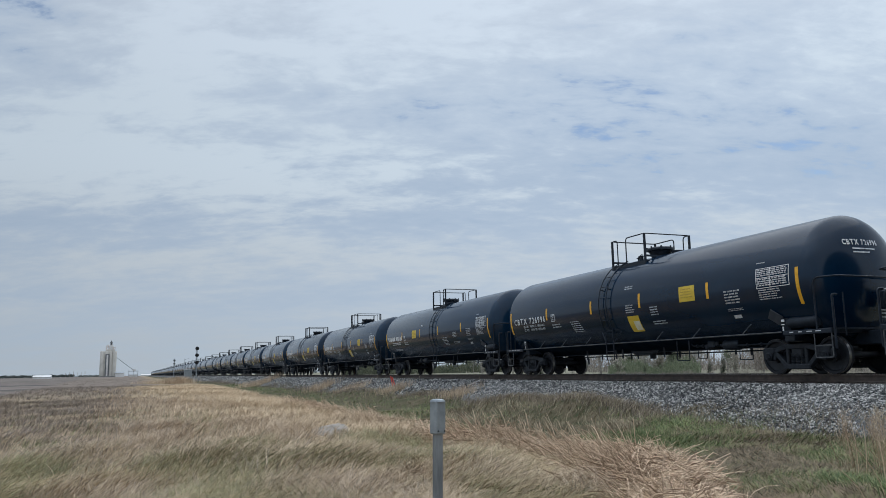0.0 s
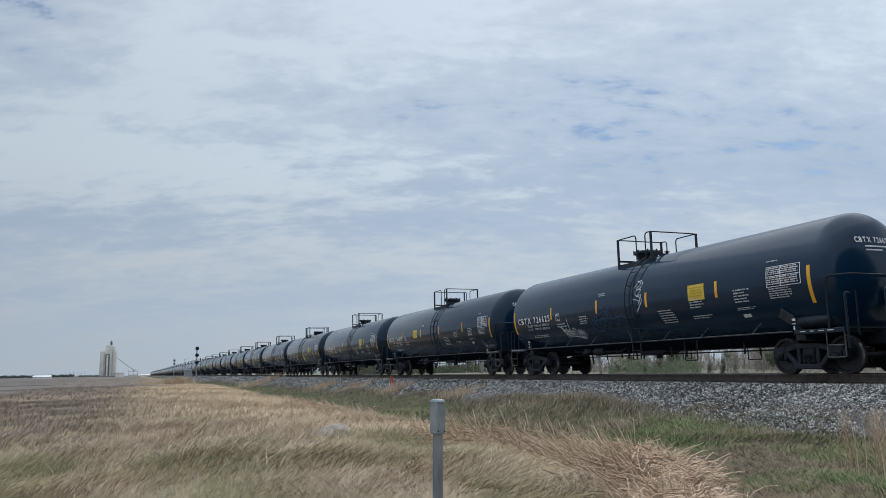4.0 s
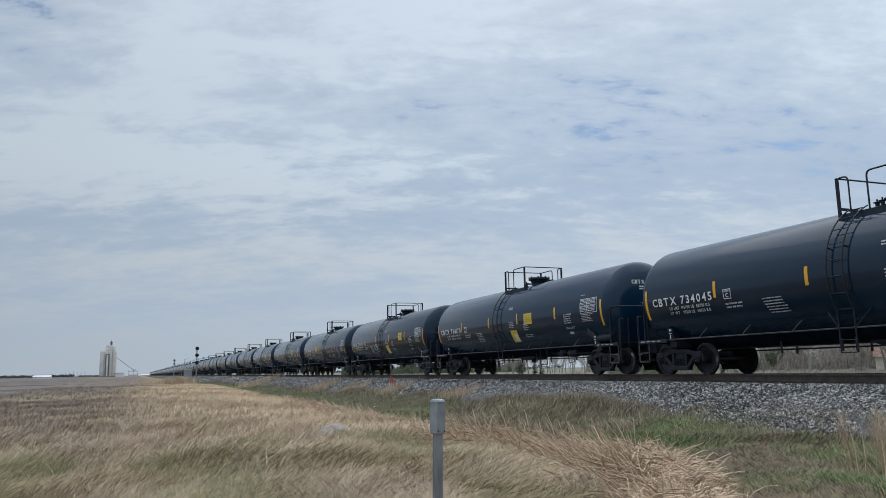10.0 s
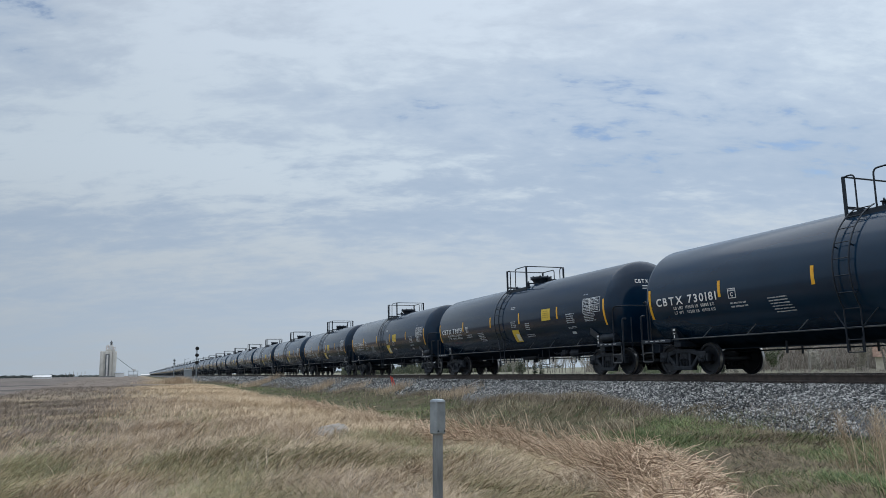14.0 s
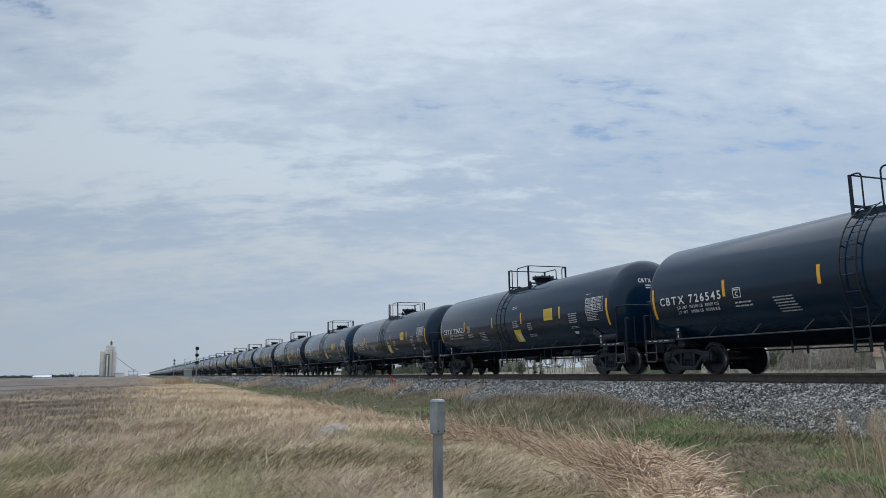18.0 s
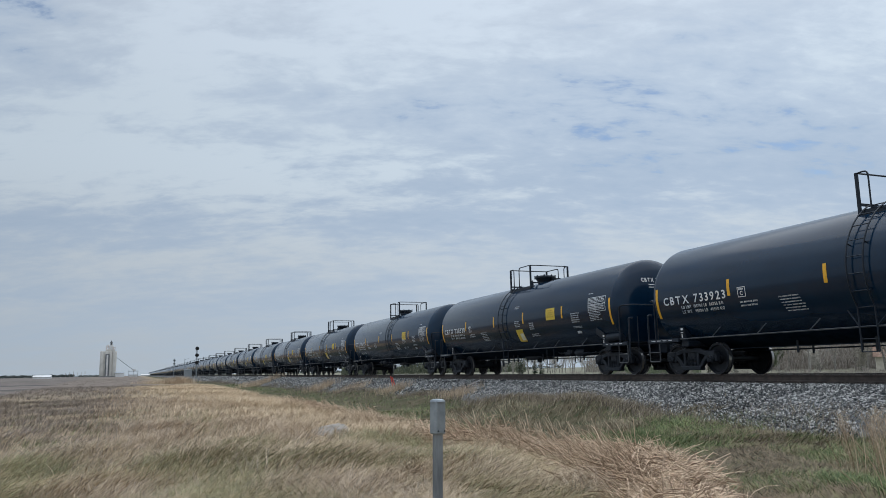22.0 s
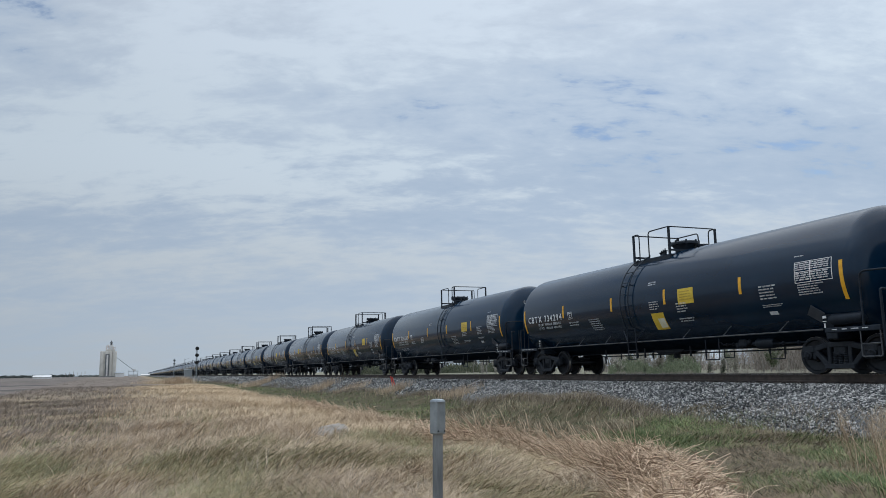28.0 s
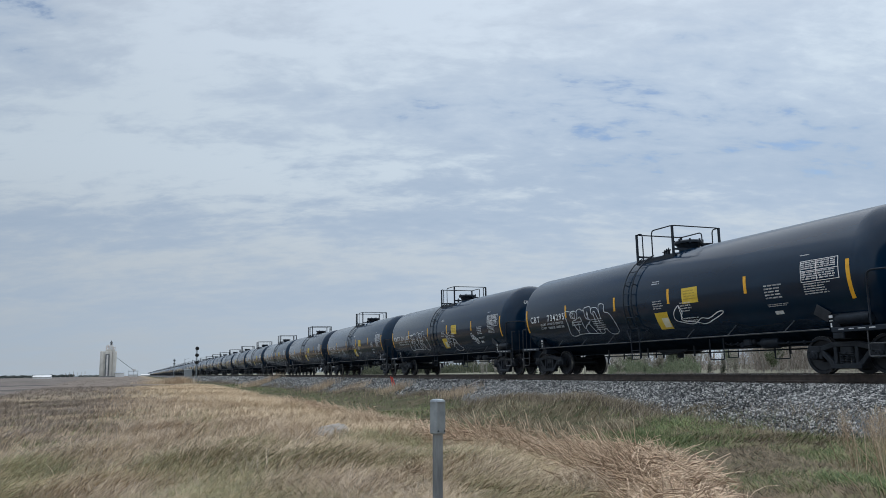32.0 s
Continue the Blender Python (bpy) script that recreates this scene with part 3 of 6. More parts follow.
def bearing_mesh(s):
    bm = bmesh.new()
    lathe(bm, [(0.0, s * 0.90), (0.11, s * 0.90), (0.115, s * 0.91), (0.115, s * 1.10), (0.09, s * 1.115), (0.085, s * 1.145), (0.0, s * 1.15)], 16, "x")
    for k in range(3):
        a = k * math.tau / 3
        lathe(bm, [(0.018, s * 1.13), (0.018, s * 1.175), (0.0, s * 1.175)], 6, "x", (0, 0.05 * math.cos(a), 0.05 * math.sin(a)))
    return mesh_of("bearing_cap", bm, TRUCK, True)


def rim_mesh(s):
    bm = bmesh.new()
    lathe(bm, [(0.4555, s * 0.745), (0.459, s * 0.746), (0.4575, s * 0.826), (0.453, s * 0.826)], 36, "x")
    return mesh_of("tread", bm, RIM, True)


MESH = {"side_frame": side_frame_mesh(), "spring": spring_mesh(), "wheelset": wheelset_mesh(), "bearing_l": bearing_mesh(-1),
        "bearing_r": bearing_mesh(1), "rim_l": rim_mesh(-1), "rim_r": rim_mesh(1)}


def bolster_mesh():
    bm = bmesh.new()
    box(bm, (0, 0, 0.56), (2.1, 0.36, 0.24), bevel=0.03)
    lathe(bm, [(0.0, 0.66), (0.2, 0.66), (0.2, 0.76), (0.0, 0.76)], 16, "z")
    for s in (-1, 1):
        box(bm, (0, s * 0.42, 0.40), (1.3, 0.06, 0.12), bevel=0.01)
        box(bm, (s * 0.75, s * 0.395, 0.40), (0.09, 0.06, 0.3), bevel=0.01)
        box(bm, (-s * 0.75, s * 0.395, 0.40), (0.09, 0.06, 0.3), bevel=0.01)
    return mesh_of("truck", bm, TRUCK)


MESH["truck"] = bolster_mesh()


def add_truck(car, y):
    t = part("truck", MESH["truck"], TRUCK, car, "black cast-steel truck with roller bearings", at=pose(0, y, 0))
    for s in (-1, 1):
        part("side_frame", MESH["side_frame"], TRUCK, t, at=pose(s * 1.0, 0, 0))
        for y in (-0.15, 0.0, 0.15):
            part("spring", MESH["spring"], TRUCK, t, at=pose(s * 1.0, y, 0))
    for s in (-1, 1):
        part("wheelset", MESH["wheelset"], WHEEL, t, at=pose(0, s * 0.889, 0.457))
        part("bearing_cap", MESH["bearing_l"], TRUCK, t, at=pose(0, s * 0.889, 0.457))
        part("tread", MESH["rim_l"], RIM, t, at=pose(0, s * 0.889, 0.457))
        part("tread", MESH["rim_r"], RIM, t, at=pose(0, s * 0.889, 0.457))
    return t


HEAD_Y, HEAD_D, HEAD_P = 7.81, 0.64, 0.94


def tank_mesh(seg=72):
    bm = bmesh.new()
    prof = []
    for k in range(0, 15):
        a = math.pi / 2 * k / 14
        prof.append((R * math.sin(a) ** HEAD_P if k else 0.0, -HEAD_Y - (HEAD_D * math.cos(a) if k < 14 else 0.0)))
    prof = prof + [(R, 0.0)] + [(r, -h) for r, h in prof][::-1]
    lathe(bm, prof, seg)
    bmesh.ops.translate(bm, verts=bm.verts[:], vec=(0, 0, ZC))
    me = mesh_of("tank", bm, TANK, True)
    # faces that look down go matte and darker, muting the belly's grazing sheen
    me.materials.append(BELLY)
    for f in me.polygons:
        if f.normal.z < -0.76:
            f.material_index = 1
    return me


def build_car(kind):
    """A jacketed tank car. kind: a lower decal and ladder ahead (a), upper square behind (b) or ahead (c) of the ladder."""
    m = 1 if kind in "ad" else -1           # which way the top platform faces
    rng = random.Random(kind)
    car = thing("tank_car", "black jacketed railway tank car with yellow stripes", "tank car", "tank cars of the train")
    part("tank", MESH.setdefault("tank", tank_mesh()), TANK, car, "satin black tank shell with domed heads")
    for s in (-1, 1):
        bm = bmesh.new()                     # stub sill and bolster saddle
        box(bm, (0, s * 7.9, 0.86), (0.42, 1.9, 0.34), bevel=0.02)
        part("draft_sill", bm, BLACK, car)
        bm = bmesh.new()
        box(bm, (0, s * TRUCK_Y, 0.90), (2.5, 0.32, 0.16), bevel=0.02)
        for q in (-1, 1):
            beam_pts = [(q * 0.5, s * TRUCK_Y, 0.95), (q * 1.25, s * TRUCK_Y, 0.97), (q * 1.35, s * TRUCK_Y, 1.40), (q * 0.95, s * TRUCK_Y, 1.12)]
            v = [[bm.verts.new(Vector(p) + Vector((0, d, 0))) for p in beam_pts] for d in (-0.12, 0.12)]
            bm.faces.new(v[0]), bm.faces.new(v[1][::-1])
            for k in range(4):
                bm.faces.new((v[0][k], v[0][(k + 1) % 4], v[1][(k + 1) % 4], v[1][k]))
        part("body_bolster", bm, BLACK, car)
        bm = bmesh.new()                     # coupler
        box(bm, (0, s * 8.8, 0.86), (0.16, 0.36, 0.16), bevel=0.02)
        box(bm, (0.06, s * 9.0, 0.86), (0.2, 0.2, 0.28), bevel=0.04)
        part("coupler", bm, TRUCK, car, "rusty knuckle coupler")
        bm = bmesh.new()                     # end walkway
        box(bm, (0, s * 8.35, 1.07), (2.9, 0.26, 0.035))
        box(bm, (0, s * 8.35, 1.02), (2.86, 0.05, 0.10))
        for q in (-1, 1):
            box(bm, (q * 1.43, s * 7.75, 1.02), (0.09, 1.45, 0.11), bevel=0.01)
        part("end_walkway", bm, BLACK, car)
        bm = bmesh.new()                     # safety stencils on the walkway edge
        for q in range(4):
            box(bm, (-1.478, s * 7.75 + 0.45 - q * 0.27, 1.03), (0.004, rng.uniform(0.1, 0.2), 0.024))
        tagged(part("walkway_stencil", bm, FADED, car), kind="stuff")
        bm = bmesh.new()                     # bent end handrail
        tube(bm, bend([(-1.47, s * 8.08, 1.07), (-1.47, s * 8.08, 2.30), (-1.25, s * 8.58, 2.30), (1.25, s * 8.58, 2.30), (1.47, s * 8.08, 2.30), (1.47, s * 8.08, 1.07)], 0.16), 0.022, 8)
        part("end_handrail", bm, BLACK, car)
        for q in (-1, 1):                    # grab posts, stirrup steps
            bm = bmesh.new()
            tube(bm, bend([(q * 1.40, s * 8.52, 0.6), (q * 1.40, s * 8.52, 1.86), (q * 1.25, s * 8.52, 1.86)], 0.05), 0.03, 8)
            tube(bm, bend([(q * 1.05, s * 8.52, 0.9), (q * 1.05, s * 8.52, 1.92)], 0.05), 0.02, 6)
            part("grab_post", bm, BLACK, car)
            bm = bmesh.new()
            tube(bm, bend([(q * 1.44, s * 7.95, 1.0), (q * 1.44, s * 7.95, 0.40), (q * 1.44, s * 8.45, 0.40), (q * 1.44, s * 8.45, 1.0)], 0.05), 0.017, 6)
            tube(bm, [(q * 1.44, s * 7.95, 0.68), (q * 1.44, s * 8.45, 0.68)], 0.015, 6)
            part("stirrup_step", bm, PIPE, car, "thin steel stirrup step")
    for q in (-1, 1):
        bm = bmesh.new()                     # long pipe along the sill, with its props
        tube(bm, [(q * 1.44, -6.95, 1.05), (q * 1.44, 6.95, 1.05)], 0.02, 6)
        for y in (-5.6, -3.6, -1.9, 2.2, 3.9, 5.6):
            tube(bm, [(q * 1.44, y, 1.05), (q * 1.33, y - 0.24, 1.32)], 0.014, 5)
        part("sill_pipe", bm, PIPE, car, "worn grey pipe along the sill")
        bm = bmesh.new()                     # curved side ladder
        yl = m * 0.58 * (1 if q < 0 else -1)
        for dy in (-0.22, 0.22):
            arc = [(q * (R + 0.10) * math.cos(radians(a)), yl + dy, ZC + (R + 0.10) * math.sin(radians(a))) for a in range(66, -31, -6)]
            arc += [(q * 1.46, yl + dy, 1.05), (q * 1.46, yl + dy, 0.50)]
            tube(bm, arc, 0.019, 6)
            for a in (58, 20, -18):
                p0 = (q * R * 0.98 * math.cos(radians(a)), yl + dy, ZC + R * 0.98 * math.sin(radians(a)))
                p1 = (q * (R + 0.10) * math.cos(radians(a)), yl + dy, ZC + (R + 0.10) * math.sin(radians(a)))
                tube(bm, [p0, p1], 0.018, 5)
        for k in range(8):
            a = 62 - k * 13.2
            tube(bm, [(q * (R + 0.10) * math.cos(radians(a)), yl - 0.22, ZC + (R + 0.10) * math.sin(radians(a))), (q * (R + 0.10) * math.cos(radians(a)), yl + 0.22, ZC + (R + 0.10) * math.sin(radians(a)))], 0.013, 5)
        for z in (1.05, 0.78, 0.5):
            tube(bm, [(q * 1.46, yl - 0.22, z), (q * 1.46, yl + 0.22, z)], 0.013, 5)
        for dy in (-0.22, 0.22):
            tube(bm, [(q * 1.46, yl + dy, 1.05), (q * 1.36, yl + dy * 2.6, 1.45)], 0.018, 5)
        part("ladder", bm, BLACK, car)
        # a square loop hanging under the shell
        bm = bmesh.new()
        tube(bm, bend([(q * 1.2, -2.6, 1.0), (q * 1.2, -2.6, 0.42), (q * 1.2, -3.15, 0.42), (q * 1.2, -3.15, 1.0)], 0.03), 0.017, 6)
        part("hanger_loop", bm, BLACK, car)
    # top fittings
    bm = bmesh.new()
    grate = bmesh.new()
    for q in (-1, 1):
        box(bm, (q * 0.92, 0, 3.68), (0.06, 1.92, 0.12))
        for k in range(5):
            box(grate, (q * (0.86 - k * 0.09), 0, 3.755), (0.03, 1.9, 0.03))
        for k in range(3):
            box(bm, (q * 0.68, -0.9 + k * 0.9, 3.735), (0.46, 0.05, 0.03))
        box(bm, (0, q * 0.93, 3.90), (1.86, 0.05, 0.06))
        for w in (-1, 1):
            box(bm, (w * 0.92, q * 0.93, 3.80), (0.06, 0.06, 0.26))
    deck = part("top_platform", bm, BLACK, car)
    tagged(part("grating", grate, BLACK, deck), kind="stuff")
    corners = [(-0.92, m * 0.93), (-0.92, -m * 0.93), (0.92, -m * 0.93), (0.92, m * 0.93)]
    for cx, cy in corners:
        bm = bmesh.new()
        box(bm, (cx, cy, 4.14), (0.07, 0.07, 1.04), bevel=0.01)
        part("rail_post", bm, BLACK, car)
    for q in (-1, 1):
        bm = bmesh.new()
        pts = [(-0.92, 0.62, 3.7), (-0.92, 0.62, 4.65), (-0.92, 0.93, 4.65), (0.92, 0.93, 4.65), (0.92, -0.12, 4.65), (0.92, -0.12, 3.7)]
        tube(bm, bend([(x * q, y * q * m, z) for x, y, z in pts], 0.13), 0.021, 6)
        part("guard_rail", bm, BLACK, car)
    man = bmesh.new()
    lathe(man, [(0.30, 3.80), (0.31, 3.96), (0.40, 4.12), (0.46, 4.14), (0.46, 4.20), (0.42, 4.24), (0.0, 4.26)], 28, "z", (0, -m * 0.55, 0))
    man = part("manway", man, BLACK, car, "black manway nozzle with a bolted lid", smooth=True)
    bm = bmesh.new()
    for k in range(8):
        a = k * math.tau / 8 + 0.2
        lathe(bm, [(0.03, 4.12), (0.03, 4.27), (0.0, 4.27)], 6, "z", (0.44 * math.cos(a), -m * 0.55 + 0.44 * math.sin(a), 0))
    tagged(part("eyebolts", bm, BLACK, man), kind="stuff")
    bm = bmesh.new()
    lathe(bm, [(0.17, 3.75), (0.17, 4.02), (0.20, 4.03), (0.20, 4.08), (0.0, 4.09)], 18, "z", (0.25, -m * 1.10, 0))
    part("valve_housing", bm, BLACK, car, smooth=True)
    for k, y in enumerate((0.15, 0.38, 0.6)):
        bm = bmesh.new()
        lathe(bm, [(0.05, 3.85), (0.05, 4.03), (0.09, 4.04), (0.09, 4.06), (0.02, 4.07), (0.02, 4.13), (0.0, 4.13)], 8, "z", (-0.25 + 0.1 * k, m * y, 0))
        part("vent_valve", bm, BLACK, car)
    # under the shell
    bm = bmesh.new()
    lathe(bm, [(0.16, 0.98), (0.16, 0.72), (0.11, 0.70), (0.11, 0.52), (0.0, 0.52)], 14, "z", (0, 0.2, 0))
    box(bm, (0, 0.2, 0.78), (0.55, 0.9, 0.10), bevel=0.02)
    part("outlet_valve", bm, BLACK, car)
    for x, z, r, shift, h in ((-0.6, 0.72, 0.014, 0.0, 0.36), (0.25, 0.66, 0.022, 0.3, 0.40), (0.7, 0.80, 0.016, None, 0)):
        bm = bmesh.new()
        tube(bm, [(x, -6.0, z), (x, 6.2, z)], r, 5)
        for y in (-4.4, -1.2, 1.1, 1.5, 3.4):
            if shift is not None:
                box(bm, (x, y + shift, 0.73), (0.04, 0.045, h))
        part("brake_rod", bm, BLACK, car)
    bm = bmesh.new()
    g = -4.45 if kind in "ad" else 2.65      # where the brake gear hangs
    lathe(bm, [(0.0, g - 0.33), (0.13, g - 0.31), (0.155, g - 0.26), (0.155, g + 0.26), (0.13, g + 0.31), (0.05, g + 0.33), (0.05, g + 0.5), (0.0, g + 0.5)], 16, "y", (-0.72, 0, 0.83))
    part("brake_cylinder", bm, BLACK, car, smooth=True)
    bm = bmesh.new()
    box(bm, (-0.72, g + 0.80, 0.86), (0.26, 0.30, 0.22), bevel=0.04)
    box(bm, (-0.72, g + 1.02, 0.80), (0.2, 0.14, 0.16), bevel=0.03)
    box(bm, (-0.72, g + 0.58, 0.88), (0.2, 0.12, 0.14), bevel=0.03)
    part("control_valve", bm, BLACK, car)
    for x, z, run in ((-0.72, 0.84, (1.1, 1.25, 1.5, 1.7, 1.8)), (-0.85, 0.80, (-0.3, -0.7, -1.2, -1.5, -1.7))):
        a, f1, f2, b, c = [g + v for v in run]
        bm = bmesh.new()
        tube(bm, bend([(x, a, z), (x, b, z), (-0.72, c, z + 0.14)], 0.06), 0.023, 6)
        for y in (f1, f2):
            lathe(bm, [(0.0, y - 0.03), (0.05, y - 0.03), (0.05, y + 0.03), (0.0, y + 0.03)], 8, "y", (x, 0, z))
        part("brake_pipe", bm, BLACK, car)
    for y in (g - 0.2, g + 0.2):
        bm = bmesh.new()
        box(bm, (-0.72, y, 0.99), (0.08, 0.08, 0.16))
        part("bracket", bm, BLACK, car)
    bm = bmesh.new()                         # skid that guards the bottom outlet
    for q in (-1, 1):
        v = [[bm.verts.new((q * 0.34 + d, 0.2 + yy, zz)) for yy, zz in ((-0.95, 0.86), (-0.45, 0.66), (0.45, 0.66), (0.95, 0.86))] for d in (-0.04, 0.04)]
        bm.faces.new(v[0]), bm.faces.new(v[1][::-1])
        for k in range(4):
            bm.faces.new((v[0][k], v[0][(k + 1) % 4], v[1][(k + 1) % 4], v[1][k]))
    part("outlet_skid", bm, BLACK, car)
    bm = bmesh.new()
    lathe(bm, [(0.0, -7.95), (0.13, -7.92), (0.15, -7.86), (0.15, -7.1), (0.13, -7.04), (0.0, -7.0)], 16, "y", (-1.22, 0, 1.28))
    part("air_reservoir", bm, BLACK, car, smooth=True)
    bm = bmesh.new()
    box(bm, (0.25, -8.62, 1.75), (0.38, 0.16, 0.46), bevel=0.04)
    tube(bm, [(0.25 + 0.27 * math.cos(k * math.tau / 16), -8.76, 1.75 + 0.27 * math.sin(k * math.tau / 16)) for k in range(17)], 0.016, 5)
    for k in range(4):
        a = k * math.pi / 2 + 0.4
        tube(bm, [(0.25, -8.72, 1.75), (0.25 + 0.27 * math.cos(a), -8.76, 1.75 + 0.27 * math.sin(a))], 0.012, 5)
    part("hand_brake", bm, BLACK, car)
    for s in (-1, 1):
        add_truck(car, s * TRUCK_Y)
    # stripes and decals
    half = 0.052
    for y in (7.74, -7.74):
        part("end_stripe", patch(bmesh.new(), y + half, y - half, 8.6, -25.5), YELLOW, car, "yellow reflective stripe")
    for y in (4.65, 1.47, -1.37, -4.55):
        part("stripe", patch(bmesh.new(), y + half, y - half, 7.6, -9.2), YELLOW, car, "yellow reflective stripe")
    y = {"a": -3.33, "d": -2.0, "b": -3.38, "c": 2.8}[kind]
    low = 2.0 if kind == "d" else 0.0
    sq = part("square_decal", patch(bmesh.new(), y, y - 0.69, 7.4 - low, -9.3 - low), DECAL, car, "yellow square notice")
    bm = bmesh.new()
    bars(bm, y - 0.08, y - 0.62, 4.6 - low, -7.0 - low, 4, rng, 0.1, 0.42)
    for v in bm.verts:
        v.co += Vector((-0.004 * 1, 0, 0))
    tagged(part("notice_print", bm, DARKTXT, sq), kind="stuff")
    if kind in "ad":
        low = part("lower_decal", patch(bmesh.new(), -0.60, -1.20, -17.8, -39.0), DECAL, car, "yellow notice with a worn pale middle")
        part("worn_patch", patch(bmesh.new(), -0.86, -1.17, -24.5, -36.5, 0.010), WORN, low)
    bm = bmesh.new()
    box(bm, (0, 0, 0), (0.012, 0.36, 0.36), Matrix.Rotation(radians(45), 4, "X"))
    place = on_tank(-6.72, -36, 0.03)
    part("placard", bm, PLACARD, car, "dark diamond placard", at=Matrix.Translation(place) @ Matrix.Rotation(radians(-36), 4, "Y"))
    for s in (-1, 1):
        bm = bmesh.new()
        for k, h in enumerate((0.06, 0.02, 0.1)):
            box(bm, (-1.37, s * (TRUCK_Y - 0.05), 1.34 - k * 0.10), (0.006, 0.10 if k < 2 else 0.04, h))
        tagged(part("jacking_mark", bm, WHITE, car), kind="stuff")
    # small stencils
    blocks = [(-0.55, -1.05, 19.0, 13.8, 2), (-0.6, -1.12, -4.2, -15.0, 4)] if kind in "ad" else [(1.35, 0.9, 16.0, 11.0, 2)] + ([(2.65, 2.05, -10, -22, 4)] if kind == "b" else [])
    blocks += [(-5.2, -5.8, -4.2, -18.8, 5), (-5.2, -6.0, -22.6, -26.0, 2), (-6.45, -7.25, -7.8, -18.5, 5), (-6.38, -6.8, 18.8, 16.8, 1)]
    blocks += [(-1.87, -2.44, -9.6, -21.4, 4), (-1.85, -2.68, -27.0, -33.0, 2)] if kind in "ad" else [(6.4, 4.7, -30.5, -36.0, 2), (-3.4, -4.0, -7.5, -18.8, 4), (-3.4, -4.3, -26, -31, 2)]
    for y0, y1, d0, d1, rows in blocks:
        part("stencil", bars(bmesh.new(), y0, y1, d0, d1, rows, rng), FADED, car, "faded white stencil lines")["kind"] = "stuff"
    y3 = 2.98 if kind in "ad" else -1.88
    part("stencil", bars(bmesh.new(), y3, y3 - 0.70, -15.6, -33.0, 6, rng, 0.1, 0.42, 0.03), FADED, car, "faded white stencil lines")["kind"] = "stuff"
    part("stencil", bars(bmesh.new(), 4.3, 3.62, -16.2, -23.4, 2, rng, 0.15, 0.5), FADED, car, "faded white stencil lines")["kind"] = "stuff"
    part("bar_mark", patch(bmesh.new(), -5.33, -5.60, -29.8, -33.6), FADED, car)
    # capacity table
    bm = bmesh.new()
    for d in (12.6, 3.6, -6.0):
        patch(bm, -6.40, -7.50, d, d - 0.55, 0.006, 1)
    for yy in (-6.40, -6.86, -7.48):
        patch(bm, yy, yy - 0.02, 12.6, -6.0)
    bars(bm, -6.44, -7.44, 11.4, 4.2, 4, rng, 0.02, 0.62)
    bars(bm, -6.44, -7.44, 2.6, -5.2, 4, rng, 0.02, 0.62)
    part("capacity_table", bm, WHITE, car, "white printed capacity table")
    # plate mark: a C in a box
    bm = bmesh.new()
    for a in ((4.32, 4.30, -2, -12), (4.05, 4.03, -2, -12), (4.32, 4.03, -2, -2.7), (4.32, 4.03, -11.3, -12)):
        patch(bm, *a)
    bars(bm, 4.27, 4.08, -3.4, -5.4, 1, rng, 0.02, 0.8)
    plate = part("plate_mark", bm, WHITE, car)
    part("plate_letter", wrap_on_tank(lettering("C", 0.12, 0.1, 0.02), 4.23, -10.3), WHITE, plate)
    # reservoir of side-on prints on the rear head
    bm = bmesh.new()
    for k in range(9):
        head_bar(bm, 0.35, 0.35 + rng.uniform(0.35, 0.6), 2.02 - k * 0.085, 0.04)
    part("head_stencil", bm, FADED, car)["kind"] = "stuff"
    return car


def head_point(x, z, lift=0.012):
    """A point of the rear head over (x, z)."""
    r = min(math.hypot(x, z - ZC) / R, 0.999)
    s = math.asin(r ** (1 / HEAD_P))
    return Vector((x, -HEAD_Y - HEAD_D * math.cos(s) - lift, z))


def head_bar(bm, x0, x1, z, h):
    n = 4
    lo = [bm.verts.new(head_point(x0 + (x1 - x0) * k / n, z)) for k in range(n + 1)]
    hi = [bm.verts.new(head_point(x0 + (x1 - x0) * k / n, z + h)) for k in range(n + 1)]
    for k in range(n):
        bm.faces.new((lo[k], lo[k + 1], hi[k + 1], hi[k]))


def number_car(car, n, mark, number, tare):
    """Reporting mark, number and weights of one car."""
    title = part("car_number", wrap_on_tank(lettering(mark + " " + number, 0.25, 2.64, 0.27), 7.42, -11.2), WHITE, car, "white stencilled car number " + mark.strip() + " " + number)
    if tare:
        kg = lambda lb: int(lb * 0.45359 // 50 * 50)
        for text, d in (("LD LMT  %d LB  %d KG" % (286000 - tare, kg(286000 - tare)), -16.8), ("LT WT   %d LB  %d KG" % (tare, kg(tare)), -22.2)):
            part("weight_line", wrap_on_tank(lettering(text, 0.095, 1.74, 0.24), 6.66, d), FADED, title)
        me = lettering(mark + " " + number, 0.14, 1.10, 0.24)
        bm = bmesh.new()
        bm.from_mesh(me)
        for v in bm.verts:
            v.co = head_point(-0.66 + v.co.x, 3.10 + v.co.y)
        part("head_number", bm, WHITE, title)
        bm = bmesh.new()
        for k in range(2):
            head_bar(bm, -0.42, 0.30 - 0.2 * k, 2.99 - k * 0.09, 0.035)
        part("head_weights", bm, FADED, title)


